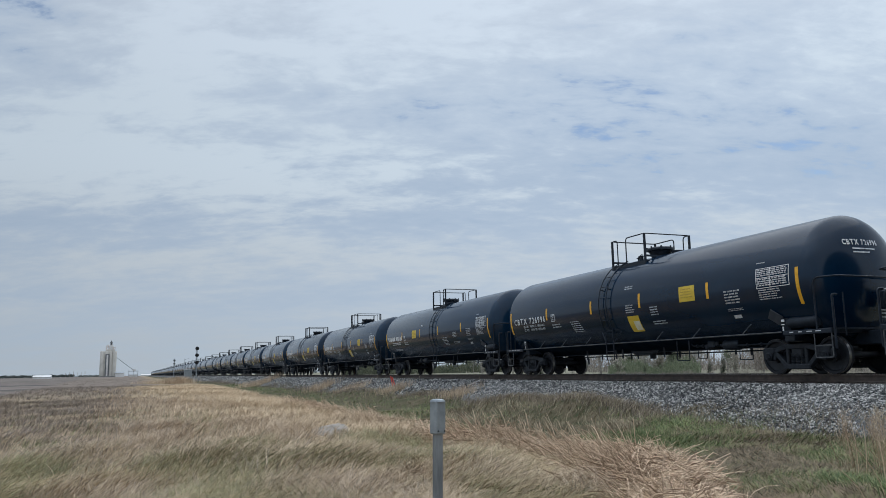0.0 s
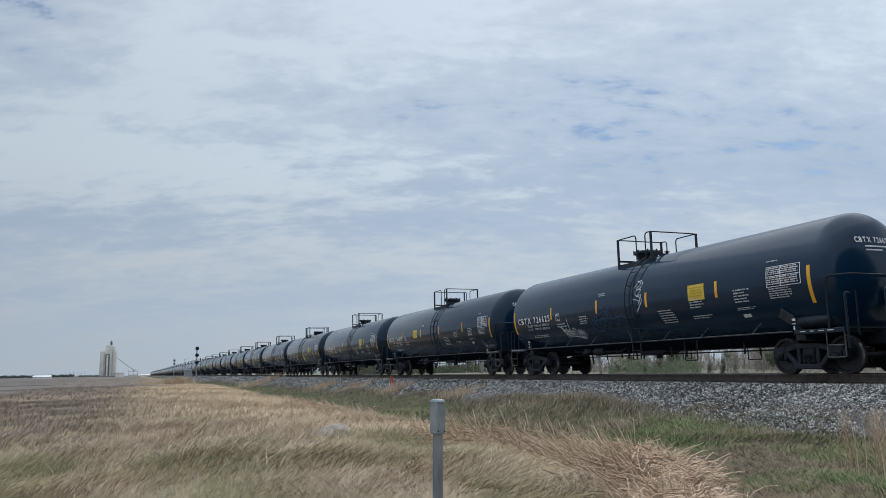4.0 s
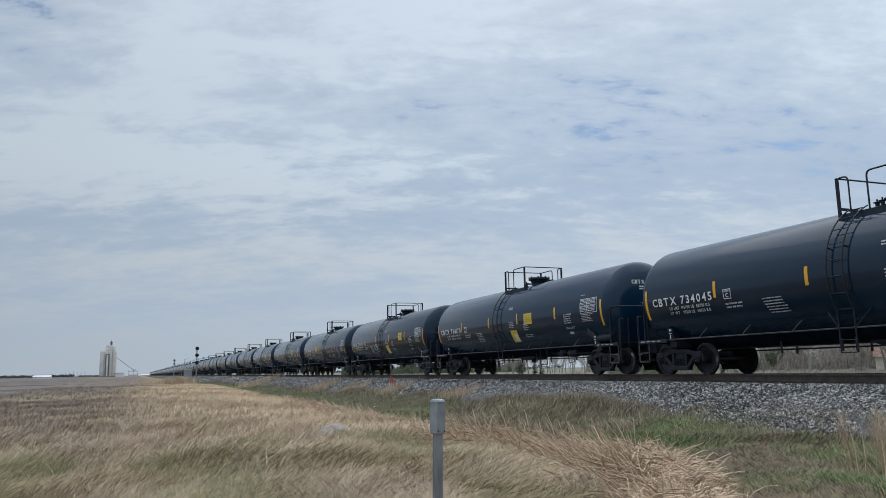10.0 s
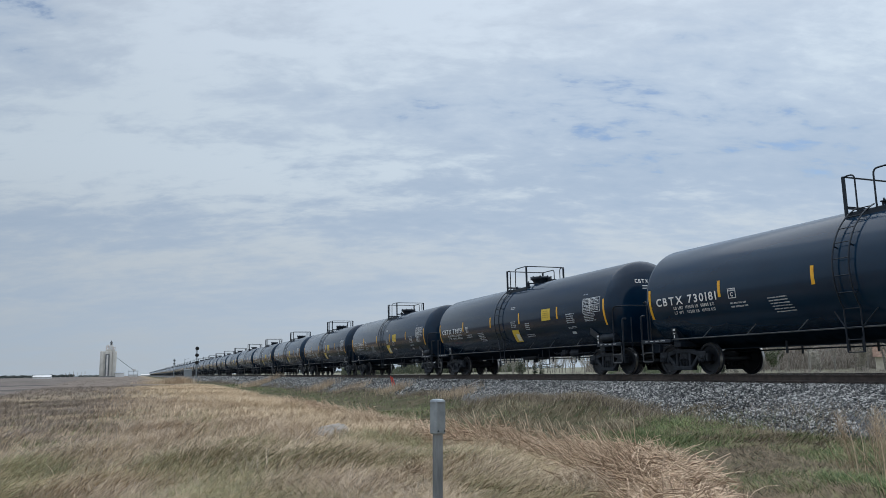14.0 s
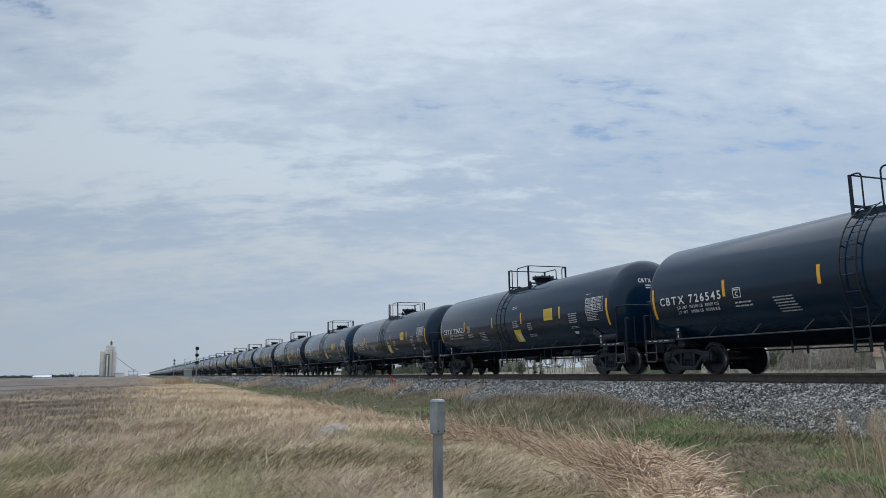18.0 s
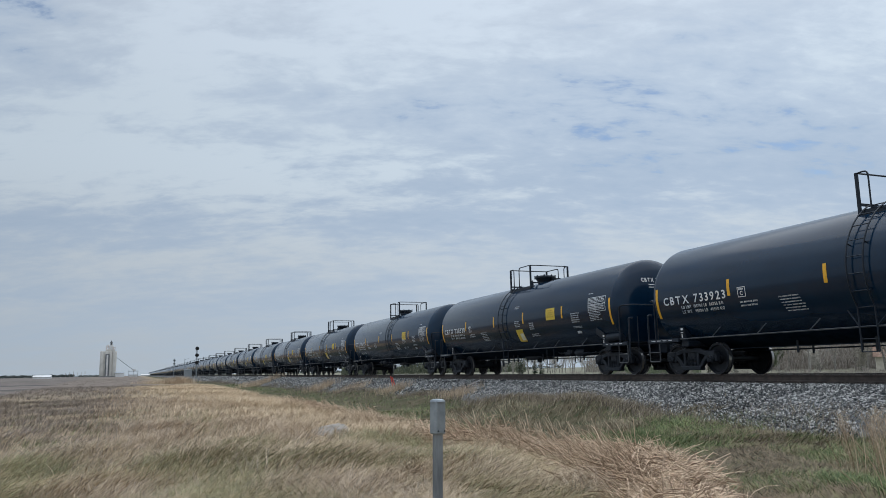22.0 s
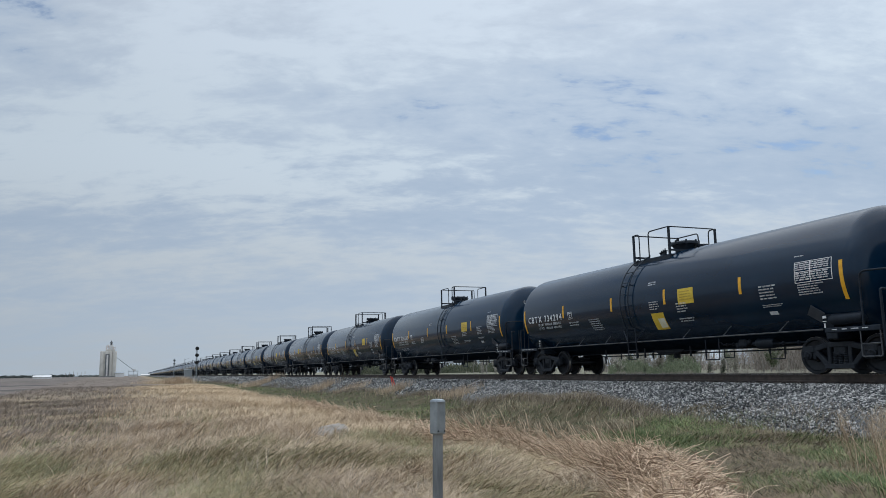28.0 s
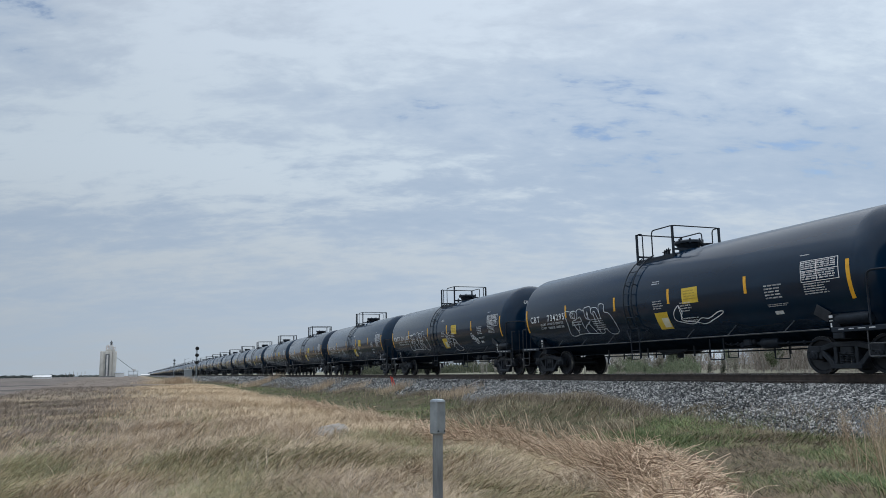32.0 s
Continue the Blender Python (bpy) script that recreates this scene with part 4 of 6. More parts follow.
# order of the cars, from the far head of the train to the last; kinds of car, numbers, light weights in pounds
FLEET = {-8: ("a", "", 0), -7: ("b", "", 0), -6: ("d", "", 0), -5: ("a", "", 0), -4: ("d", "", 0), -3: ("a", "", 0), -2: ("a", "", 0), -1: ("c", "", 0),
         0: ("a", "726996", 89900), 1: ("b", "726619", 90100), 2: ("c", "734055", 90200), 3: ("b", "726625", 90100), 4: ("b", "726889", 90000), 5: ("c", "733938", 90200),
         6: ("a", "730371", 90100), 7: ("d", "734170", 90000), 8: ("d", "734045", 90300), 9: ("d", "734043", 90200), 10: ("a", "730151", 90200), 11: ("a", "730181", 90200),
         12: ("a", "730387", 90100), 13: ("a", "726521", 89700), 14: ("a", "726545", 89800), 15: ("b", "726793", 89400), 16: ("a", "730320", 89900), 17: ("d", "733923", 90300),
         18: ("c", "733864", 90200), 19: ("a", "726940", 90000), 20: ("b", "726599", 90000), 21: ("d", "734294", 90200), 22: ("d", "734293", 89600), 23: ("d", "734299", 90000),
         24: ("d", "734295", 90100), 25: ("a", "", 0), 26: ("d", "", 0)}
CARS = {}


def car_pose(n, t):
    # cars that face the other way ride a little further back on their couplers
    back = 0.17 if FLEET.get(n, ("a",))[0] in "bc" else 0.0
    return pose(TX, FIRST + SPEED * t - CAR * n - back, RZ)


def make_train():
    masters = {}
    for n, (kind, number, tare) in FLEET.items():
        car = copy_thing(masters[kind], car_pose(n, 0)) if kind in masters else build_car(kind)
        CARS[n] = car
        masters.setdefault(kind, car)
        car.matrix_basis = car_pose(n, 0)
    for n, (kind, number, tare) in FLEET.items():
        if number:
            mark = "CBT   " if n == 24 else "CBTX"
            number_car(CARS[n], n, mark, number, tare)
            tagged(CARS[n], "black jacketed railway tank car %s %s with yellow stripes" % (mark.strip(), number))
        else:
            rng = random.Random(n)
            bm = bars(bmesh.new(), 7.36, 4.78, -1.6, -13.0, 1, rng, 0.0, 0.85)
            bars(bm, 6.66, 5.0, -14.6, -22.0, 2, rng, 0.05, 0.5)
            tagged(part("car_number", bm, WHITE, CARS[n], "white stencilled number line"), kind="stuff")


make_train()


def make_far_cars():
    """The head of the train, a quarter of a mile off and more."""
    bm = bmesh.new()
    for q in (-1, 1):
        tube(bm, [(q * 1.44, -7.0, 1.05), (q * 1.44, 7.0, 1.05)], 0.03, 4)
        box(bm, (0, q * 8.3, 1.04), (2.9, 0.5, 0.08))
        box(bm, (0, q * 7.9, 0.86), (0.42, 2.2, 0.34))
    under = mesh_of("underframe", bm, BLACK)
    bm = bmesh.new()
    for cx in (-0.92, 0.92):
        for cy in (-0.93, 0.93):
            box(bm, (cx, cy, 4.14), (0.08, 0.08, 1.04))
        tube(bm, [(cx, -0.93, 4.65), (cx, 0.93, 4.65)], 0.03, 4)
    for cy in (-0.93, 0.93):
        tube(bm, [(-0.92, cy, 4.65), (0.92, cy, 4.65)], 0.03, 4)
    lathe(bm, [(0.44, 3.8), (0.44, 4.14), (0.52, 4.2), (0.0, 4.27)], 12, "z", (0, -0.5, 0))
    top = mesh_of("top_platform", bm, BLACK)
    bm = bmesh.new()
    box(bm, (-1.0, 0, 0.6), (0.18, 2.0, 0.18))
    box(bm, (1.0, 0, 0.6), (0.18, 2.0, 0.18))
    box(bm, (0, 0, 0.5), (2.1, 0.4, 0.3))
    for s in (-1, 1):
        for q in (-1, 1):
            lathe(bm, [(0.0, q * 0.70), (0.46, q * 0.70), (0.46, q * 0.84), (0.0, q * 0.84)], 16, "x", (0, s * 0.889, 0.457))
    truck = mesh_of("truck", bm, TRUCK)
    shell = tank_mesh(28)
    for n in range(-62, -8):
        car = thing("tank_car", "black railway tank car far along the train", "tank car", "tank cars of the train", car_pose(n, 0))
        part("tank", shell, TANK, car)
        part("underframe", under, BLACK, car)
        part("top_platform", top, BLACK, car)
        for s in (-1, 1):
            part("truck", truck, TRUCK, car, at=pose(0, s * TRUCK_Y, 0))
        CARS[n] = car


make_far_cars()


# ---- spray-paint marks on three of the cars ----
BUBBLE = [
    [(4.33, -2), (4.71, -2), (4.61, -19), (4.63, -36), (4.08, -35), (4.11, -25)],
    [(4.3, -10), (4.35, -6), (4.22, -2), (4.0, -2), (3.85, -6), (3.94, -13), (4.2, -15), (4.3, -19), (4.3, -22)],
    [(3.9, -4), (3.8, -1), (3.64, 0), (3.5, -3), (3.38, -2), (3.34, -10), (3.26, -14), (3.05, -16), (3.2, -21), (3.36, -23), (3.47, -28), (3.41, -35)],
    [(3.37, 0), (2.96, 1), (2.91, -8), (2.76, -9)],
    [(3.15, -5), (3.2, -9), (3.14, -14), (3.15, -5)],
]
BUBBLE_TAIL = [
    [(2.96, -5), (2.84, -1), (2.61, -1), (2.48, -4), (2.4, -11), (2.37, -17), (2.41, 1), (2.09, 1), (2.09, -8), (1.86, -10), (1.68, -17), (1.57, -28), (1.6, -35), (1.8, -39), (2.1, -38), (2.24, -31), (2.38, -31), (2.44, -35), (2.6, -37), (2.7, -36), (3.0, -36), (3.4, -35), (4.08, -35)],
    [(2.8, -7), (2.69, -6), (2.56, -15), (2.5, -22)],
    [(3.84, -13), (3.74, -11), (3.65, -12), (3.55, -28)],
    [(4.2, -16), (4.1, -28), (3.93, -28), (3.87, -19)],
    [(3.24, -19), (3.13, -23), (2.88, -36)],
    [(2.76, -10), (2.74, -21), (2.69, -35)],
]
SHOE = [(-1.77, -36), (-1.94, -35), (-1.99, -44), (-2.27, -48), (-2.78, -44), (-2.8, -40), (-2.62, -37), (-2.36, -24), (-2.26, -21), (-2.09, -22), (-2.0, -30), (-1.77, -36)]
SCRAWL = [
    [(-4.56, -15), (-4.47, -14), (-4.46, -20), (-4.53, -25), (-4.62, -23)],
    [(-4.62, -23), (-4.58, -18), (-4.68, -18), (-4.66, -25), (-4.75, -26), (-4.72, -20), (-4.82, -21), (-4.8, -28), (-4.88, -28), (-4.86, -22), (-4.96, -24), (-4.93, -31), (-5.05, -31), (-5.0, -25), (-5.1, -27), (-5.12, -32)],
    [(-4.62, -29), (-4.75, -30), (-4.9, -34), (-5.15, -33)],
]
SNAKE = [(-1.79, -12), (-1.53, -19), (-1.48, -28), (-1.76, -32), (-2.21, -35), (-2.6, -29), (-2.91, -30), (-3.36, -24), (-3.56, -24), (-3.46, -27), (-3.07, -32), (-2.68, -36), (-2.31, -33), (-1.81, -30), (-1.78, -25), (-1.89, -20), (-1.79, -12)]
SCRIBBLE = [[(1.95, -14), (1.97, -22), (1.79, -24), (1.75, -14), (1.54, -13), (1.73, -25), (1.52, -26), (1.5, -17), (1.24, -18), (1.52, -26), (1.23, -25), (1.18, -16), (0.97, -23), (1.03, -29)], [(1.75, -14), (1.31, -13), (0.99, -19), (1.03, -29), (1.41, -31)]]


def stroke(bm, pts, w=0.028):
    """A painted line on the shell through (y, degrees) points."""
    fine = []
    ext = [pts[0], *pts, pts[-1]]
    for a, b, c, d in zip(ext, ext[1:], ext[2:], ext[3:]):
        for k in range(4):
            s = k / 4
            fine.append([0.5 * (2 * b[i] + (c[i] - a[i]) * s + (2 * a[i] - 5 * b[i] + 4 * c[i] - d[i]) * s * s + (3 * b[i] - a[i] - 3 * c[i] + d[i]) * s ** 3) for i in (0, 1)])
    fine.append(pts[-1])
    flat = [Vector((p[0], radians(p[1]) * R)) for p in fine]
    prev = None
    for i, p in enumerate(flat):
        d = flat[min(i + 1, len(flat) - 1)] - flat[max(i - 1, 0)]
        if d.length < 1e-5:
            continue
        n = Vector((-d.y, d.x)).normalized() * w / 2
        pair = [bm.verts.new(on_tank(q.x, math.degrees(q.y / R), 0.012)) for q in (p + n, p - n)]
        if prev:
            bm.faces.new((prev[0], prev[1], pair[1], pair[0]))
        prev = pair
    return bm


def paint(car, strokes, label, w=0.028, material=None):
    bm = bmesh.new()
    for s in strokes:
        stroke(bm, s, w)
    part("spray_paint", bm, material or PAINTLINE, car, label)


TAG = [
    [(4.05, -22), (3.95, -30), (3.88, -24), (3.8, -34), (3.74, -23), (3.66, -35), (3.62, -26), (3.54, -34), (3.5, -24), (3.42, -36), (3.36, -27), (3.3, -35), (3.22, -25)],
    [(3.55, -11), (3.52, -20), (3.46, -31)],
    [(3.32, -26), (3.15, -25), (3.12, -33), (3.26, -37), (3.02, -37), (2.95, -27), (2.86, -37), (2.8, -28), (2.7, -38), (2.66, -30), (2.52, -39)],
    [(3.85, -33), (3.5, -37), (3.1, -39), (2.8, -43), (2.98, -38), (2.62, -41)],
    [(4.12, -21), (3.92, -25), (3.84, -36), (3.62, -38), (3.7, -30), (3.5, -29), (3.44, -38)],
    [(3.0, -31), (2.84, -33), (2.74, -44)],
]
BLUE_TAG = [
    [(2.02, -12), (1.95, -20), (1.85, -25), (1.8, -13), (1.7, -25), (1.66, -14), (1.55, -26), (1.5, -12), (1.4, -22)],
    [(1.4, -14), (1.2, -9), (1.05, -14), (1.08, -24), (1.28, -25), (1.36, -18), (1.15, -16), (0.98, -22)],
    [(1.0, -9), (0.82, -12), (0.92, -20), (0.72, -25), (0.66, -12), (0.8, -10)],
    [(1.1, -4), (0.85, -1), (0.62, -4), (0.8, -8), (1.08, -7), (1.12, -4)],
    [(1.6, -19), (1.0, -17), (0.5, -18), (0.1, -16), (-0.35, -20)],
    [(0.4, -12), (0.2, -20), (0.32, -27), (0.55, -22)],
    [(1.75, -28), (1.45, -33), (1.2, -29), (1.0, -33), (0.8, -28)],
]
TALL_TAG = [
    [(-0.82, 24), (-1.05, 20), (-0.86, 13), (-1.12, 12), (-0.9, 4), (-1.15, 6), (-0.95, -6)],
    [(-0.75, 15), (-1.0, 24), (-1.15, 17), (-0.8, 8), (-1.18, 0), (-0.9, -12)],
    [(-0.7, 2), (-1.1, -3), (-0.86, -14)],
]


def make_paint():
    paint(CARS[3], TAG, "white sprayed scrawl over small stencils", 0.022)
    paint(CARS[3], BLUE_TAG, "dull blue sprayed loops", 0.045, BLUELINE)
    paint(CARS[3], TALL_TAG, "pale sprayed zigzag beside the ladder", 0.02)
    for n in (23, 24):
        paint(CARS[n], BUBBLE + BUBBLE_TAIL, "white outlined bubble shapes sprayed on the shell", 0.024)
    cy, cd, ry, rd = -1.48, -19.0, 0.2, 8.0
    ring = [(cy + ry * math.cos(a), cd + rd * math.sin(a)) for a in [k * math.tau / 14 for k in range(15)]]
    rays = [[(cy + 1.35 * ry * math.cos(a), cd + 1.3 * rd * math.sin(a)), (cy + 1.85 * ry * math.cos(a), cd + 1.8 * rd * math.sin(a))] for a in [k * math.tau / 12 for k in range(12)]]
    inner = [[(cy + 0.1, cd + 6), (cy - 0.02, cd), (cy + 0.02, cd - 6)], [(cy + 0.15, cd + 1), (cy, cd - 2), (cy - 0.15, cd + 2)]]
    paint(CARS[23], [ring, *rays, *inner], "white sprayed ring with short rays", 0.026)
    paint(CARS[23], [SHOE], "white sprayed wedge outline", 0.03)
    paint(CARS[23], SCRAWL, "white sprayed scrawl", 0.035)
    paint(CARS[24], [SNAKE, [(SNAKE[0][0], SNAKE[0][1]), (SNAKE[0][0] - 0.03, SNAKE[0][1] - 16)]], "white sprayed wavy line with a leaf", 0.03)
    paint(CARS[6], SCRIBBLE, "pale sprayed scribble", 0.028)


make_paint()


# ---- grass ----
def ditch_edge(y):
    return np.interp(y, [0, 5, 7.3, 9, 12, 14, 16, 20, 27, 36, 57, 90, 150, 300], [3.2, 4.4, 5.95, 6.8, 7.7, 7.8, 7.0, 6.8, 7.2, 7.5, 8.0, 9.2, 10.8, 12.6])


def field_edge(y):
    """The boundary between the verge and the ploughed land."""
    return np.where(y < 75, -60.0, -7.0 - 0.05 * y)


def blades(name, x, y, h, w, lean, aim, spread, material, label, rng, droop=0.25, lift=0.0, joints=(0.0, 0.4, 0.75)):
    """Single tapering grass blades, bent over with the wind."""
    c = len(x)
    z = ground_z(x, y) - 0.02 + lift
    aim = aim + rng.normal(0, spread, c)
    lx, ly = np.sin(aim) * lean * h, np.cos(aim) * lean * h
    side = rng.uniform(0, np.pi, c)
    sx, sy = np.cos(side) * w / 2, np.sin(side) * w / 2
    pts = []
    for s in joints:
        k = 1.0 - 0.6 * s * s - 0.1 * s
        px, py, pz = x + lx * s ** 1.7, y + ly * s ** 1.7, z + h * (s - droop * s * s)
        pts += [np.stack((px - sx * k, py - sy * k, pz), -1), np.stack((px + sx * k, py + sy * k, pz), -1)]
    pts.append(np.stack((x + lx, y + ly, z + h * (1 - droop)), -1))
    v = np.stack(pts, 1).reshape(-1, 3)
    m = len(joints) - 1
    b = (np.arange(c) * (2 * m + 3))[:, None]
    quads = [b + np.array([[2 * k, 2 * k + 1, 2 * k + 3, 2 * k + 2]]) for k in range(m)]
    face = np.concatenate((*quads, b + np.array([[2 * m, 2 * m + 1, 2 * m + 2]])), 1).ravel()
    me = quick_mesh(name, v, face, np.tile([4] * m + [3], c), material)
    return tagged(new(name, me), label, "grass", kind="stuff")


def reeds(name, x, y, length, w, pitch, aim, kink, material, label, rng, lift):
    """Dead reeds of even width, bowed or snapped over in three lengths."""
    c = len(x)
    p = np.stack((x, y, ground_z(x, y) - 0.02 + lift), -1)
    share = rng.uniform(0.25, 0.45, (3, c))
    share /= share.sum(0)
    line = [p]
    for k in range(3):
        d = np.stack((np.sin(aim) * np.cos(pitch), np.cos(aim) * np.cos(pitch), np.sin(pitch)), -1)
        p = p + d * (length * share[k])[:, None]
        p[:, 2] = np.maximum(p[:, 2], ground_z(p[:, 0], p[:, 1]) + 0.02)
        line.append(p)
        hard = rng.uniform(0, 1, c) < 0.5
        aim = aim + rng.normal(0, 0.2, c) + kink * np.where(hard, rng.normal(0, 0.9, c), 0.0)
        pitch = pitch - rng.uniform(0.0, 0.25, c) - kink * np.where(hard, rng.uniform(0.3, 1.1, c), 0.1)
    u = np.stack((np.cos(aim), -np.sin(aim), np.zeros(c)), -1) * w[:, None] / 2
    up = np.stack((np.zeros(c), np.zeros(c), w * 0.45), -1)
    rings = [q + e for q, k in zip(line, (1.0, 0.95, 0.85, 0.55)) for e in (u * k, -0.6 * u * k + up * k, -0.6 * u * k - up * k)]
    pts = np.stack(rings, 1).reshape(-1, 3)
    quad = np.array([(r * 3 + i, r * 3 + (i + 1) % 3, r * 3 + 3 + (i + 1) % 3, r * 3 + 3 + i) for r in (0, 1, 2) for i in range(3)])
    face = (quad[None] + (np.arange(c) * 12)[:, None, None]).ravel()
    me = quick_mesh(name, pts, face, np.full(c * 9, 4), material)
    return tagged(new(name, me), label, "grass", kind="stuff")


def polar(rng, count, r0, r1):
    a = np.radians(rng.uniform(-10, 54, count))
    r = np.sqrt(rng.uniform(r0 * r0, r1 * r1, count))
    return r * np.sin(a), r * np.cos(a)


def tufted(rng, x, y, share, spread):
    """Pulls part of the blades together into tufts."""
    pick = rng.uniform(0, 1, len(x)) < share
    home = rng.integers(0, max(1, len(x) // 14), len(x))
    tx, ty = x[home] + rng.normal(0, spread, len(x)), y[home] + rng.normal(0, spread, len(x))
    return np.where(pick, tx, x), np.where(pick, ty, y)


def make_grass():
    rng = np.random.default_rng(11)
    wind = radians(70)
    # dry grass of the verge, near, middle and far
    for r0, r1, n, h0, h1, w in ((6.3, 11, 44000, 0.25, 0.55, 0.0055), (10.5, 25, 92000, 0.25, 0.55, 0.0085), (24, 55, 110000, 0.3, 0.55, 0.013), (52, 125, 70000, 0.3, 0.55, 0.028), (120, 420, 26000, 0.2, 0.42, 0.07)):
        x, y = tufted(rng, *polar(rng, n, r0, r1), 0.6, 0.12 if r1 < 30 else 0.3)
        keep = (x < ditch_edge(y) + rng.normal(0, 0.25, n)) & (x > field_edge(y) + rng.normal(0, 0.8, n))
        # gaps where green shows through
        gap = np.sin(x * 1.3 + 0.7 * y) * np.sin(0.8 * y - 0.6 * x + 1.2)
        gap += 0.9 * np.exp(-((x - 1.9) / 1.6) ** 2 - ((y - 12.8) / 2.4) ** 2) + 0.5 * np.exp(-((x + 0.4) / 1.6) ** 2 - ((y - 12.6) / 1.8) ** 2)
        keep &= rng.uniform(0, 1, n) > np.clip(gap * 1.3 - 0.2, 0, 0.8 if r1 < 30 else 0.2)
        x, y = x[keep], y[keep]
        rough = 1.0 if r1 < 30 else 0.4
        tall = 0.72 + rough * (0.24 * np.sin(x * 0.5 + y * 0.31) * np.cos(y * 0.27) + 0.26 * np.sin(x * 1.7 - 0.9 * y) * np.sin(y * 1.3 + 0.8 * x) + 0.14 * np.sin(4.1 * x + 1.7 * y) * np.sin(3.3 * y - 2.2 * x))
        swirl = wind + 1.1 * np.sin(0.9 * x + 0.4 * y) * np.cos(0.7 * y - 0.3 * x) + 0.8 * np.sin(2.3 * x - 1.9 * y)
        h = rng.uniform(h0, h1, len(x)) * tall
        # a broad patch of dull weeds out on the verge
        az, r = np.degrees(np.arctan2(x, y)), np.hypot(x, y)
        weedy = 1.15 * np.exp(-((az + 6.5) / 5.6) ** 2 - ((np.log(r) - 4.05) / 0.85) ** 2) + 0.1 * np.sin(0.5 * x + 0.11 * y)
        dark = (weedy + rng.normal(0, 0.3, len(x)) > 0.30) | (rng.uniform(0, 1, len(x)) < 0.10)
        dark |= (r > 105) & (az < 1.2 + rng.normal(0, 0.8, len(x)))
        for sel, mat, lab in ((~dark, TAN if r0 < 24 else FAR_TAN, "tall dry tan grass bent by the wind"), (dark, BROWN, "dull brown dry weeds in the verge")):
            if sel.sum():
                c = sel.sum()
                near = r1 < 30
                blades("brown_weeds" if mat is BROWN else "dry_grass", x[sel], y[sel], h[sel], w * rng.uniform(0.7, 1.3, c), rng.uniform(0.35, 1.6, c) if near else rng.uniform(0.15, 1.1, c), swirl[sel], 1.15, mat, lab, rng, 0.35, joints=(0.0, 0.4, 0.75) if near else (0.0, 0.55))
    # long strands that lie matted over one another in the near verge
    x, y = tufted(rng, *polar(rng, 40000, 6.3, 17), 0.5, 0.1)
    keep = (x < ditch_edge(y) - 1.0) & (rng.uniform(0, 1, len(x)) < np.clip(1.25 - 0.06 * y + 0.35 * np.exp(-((x - 4.6) / 1.6) ** 2 - ((y - 9.0) / 2.0) ** 2), 0.1, 1))
    x, y = x[keep], y[keep]
    c = len(x)
    swirl = radians(110) + 1.2 * np.sin(1.1 * x + 0.5 * y) * np.cos(0.9 * y - 0.4 * x)
    blades("matted_grass", x, y, rng.uniform(0.12, 0.32, c), rng.uniform(0.005, 0.010, c), rng.uniform(1.4, 3.2, c), swirl, 0.45, MATTED, "matted straw and olive grass lying in swirls", rng, 0.55, rng.uniform(0.02, 0.14, c))
    # green shoots under the dry grass
    x, y = polar(rng, 26000, 6, 34)
    g = np.sin(x * 1.3 + 0.7 * y) * np.sin(0.8 * y - 0.6 * x + 1.2) + 1.1 * np.exp(-((x - 1.3) / 1.3) ** 2 - ((y - 28) / 4.5) ** 2) + 0.8 * np.exp(-((x + 1.2) / 1.4) ** 2 - ((y - 12.5) / 1.6) ** 2)
    keep = (x < ditch_edge(y) - 1.0) & (rng.uniform(0, 1, len(x)) < np.clip(g * 1.2, 0.05, 0.8))
    x, y = x[keep], y[keep]
    blades("green_shoots", x, y, rng.uniform(0.15, 0.34, len(x)), rng.uniform(0.006, 0.012, len(x)), rng.uniform(0.2, 0.9, len(x)), wind, 0.9, GREEN, "green shoots among the dry grass", rng, joints=(0.0, 0.55))
    # olive tussocks in the near verge
    x, y = tufted(rng, *polar(rng, 52000, 6.3, 19), 0.75, 0.13)
    g = np.sin(x * 1.3 + 0.7 * y) * np.sin(0.8 * y - 0.6 * x + 1.2) + 1.3 * np.exp(-((x - 1.9) / 1.6) ** 2 - ((y - 12.8) / 2.6) ** 2) + 0.8 * np.exp(-((x - 3.9) / 1.0) ** 2 - ((y - 10.2) / 1.3) ** 2) + 0.5 * np.exp(-(x / 2.0) ** 2 - ((y - 13.5) / 2.4) ** 2)
    keep = (x < ditch_edge(y) - 0.8) & (rng.uniform(0, 1, len(x)) < np.clip(g * 1.1 + 0.12, 0.0, 0.9))
    x, y = x[keep], y[keep]
    blades("olive_grass", x, y, rng.uniform(0.25, 0.5, len(x)), rng.uniform(0.005, 0.010, len(x)), rng.uniform(0.5, 1.7, len(x)), wind + 0.9 * np.sin(0.9 * x + 0.4 * y), 0.7, OLIVE, "olive-green tussocks matted into dry grass", rng, 0.4)
    # flattened bright reeds along the ditch, lying across one another, with leaning ones at the rim
    n = 19000
    y = np.concatenate((rng.uniform(5.2, 9.5, 5600), rng.uniform(9.5, 17, 7400), rng.uniform(17, 42, 6000)))
    wide = np.interp(y, [5, 7.5, 10, 14, 18, 30, 42], [0.9, 1.15, 1.4, 1.5, 0.9, 1.0, 0.8])
    across = rng.beta(1.1, 1.5, n)
    x = ditch_edge(y) + 0.15 - wide * across
    x, y = tufted(rng, x, y, 0.6, 0.13)
    lump = np.sin(1.9 * x + 0.8 * y) * np.sin(1.4 * y - 0.9 * x)
    stand = rng.uniform(0, 1, n) < np.where(y > 8.6, 0.28, 0.06)
    length = np.where(stand, rng.uniform(0.3, 0.65, n), rng.uniform(0.14, 0.42, n))
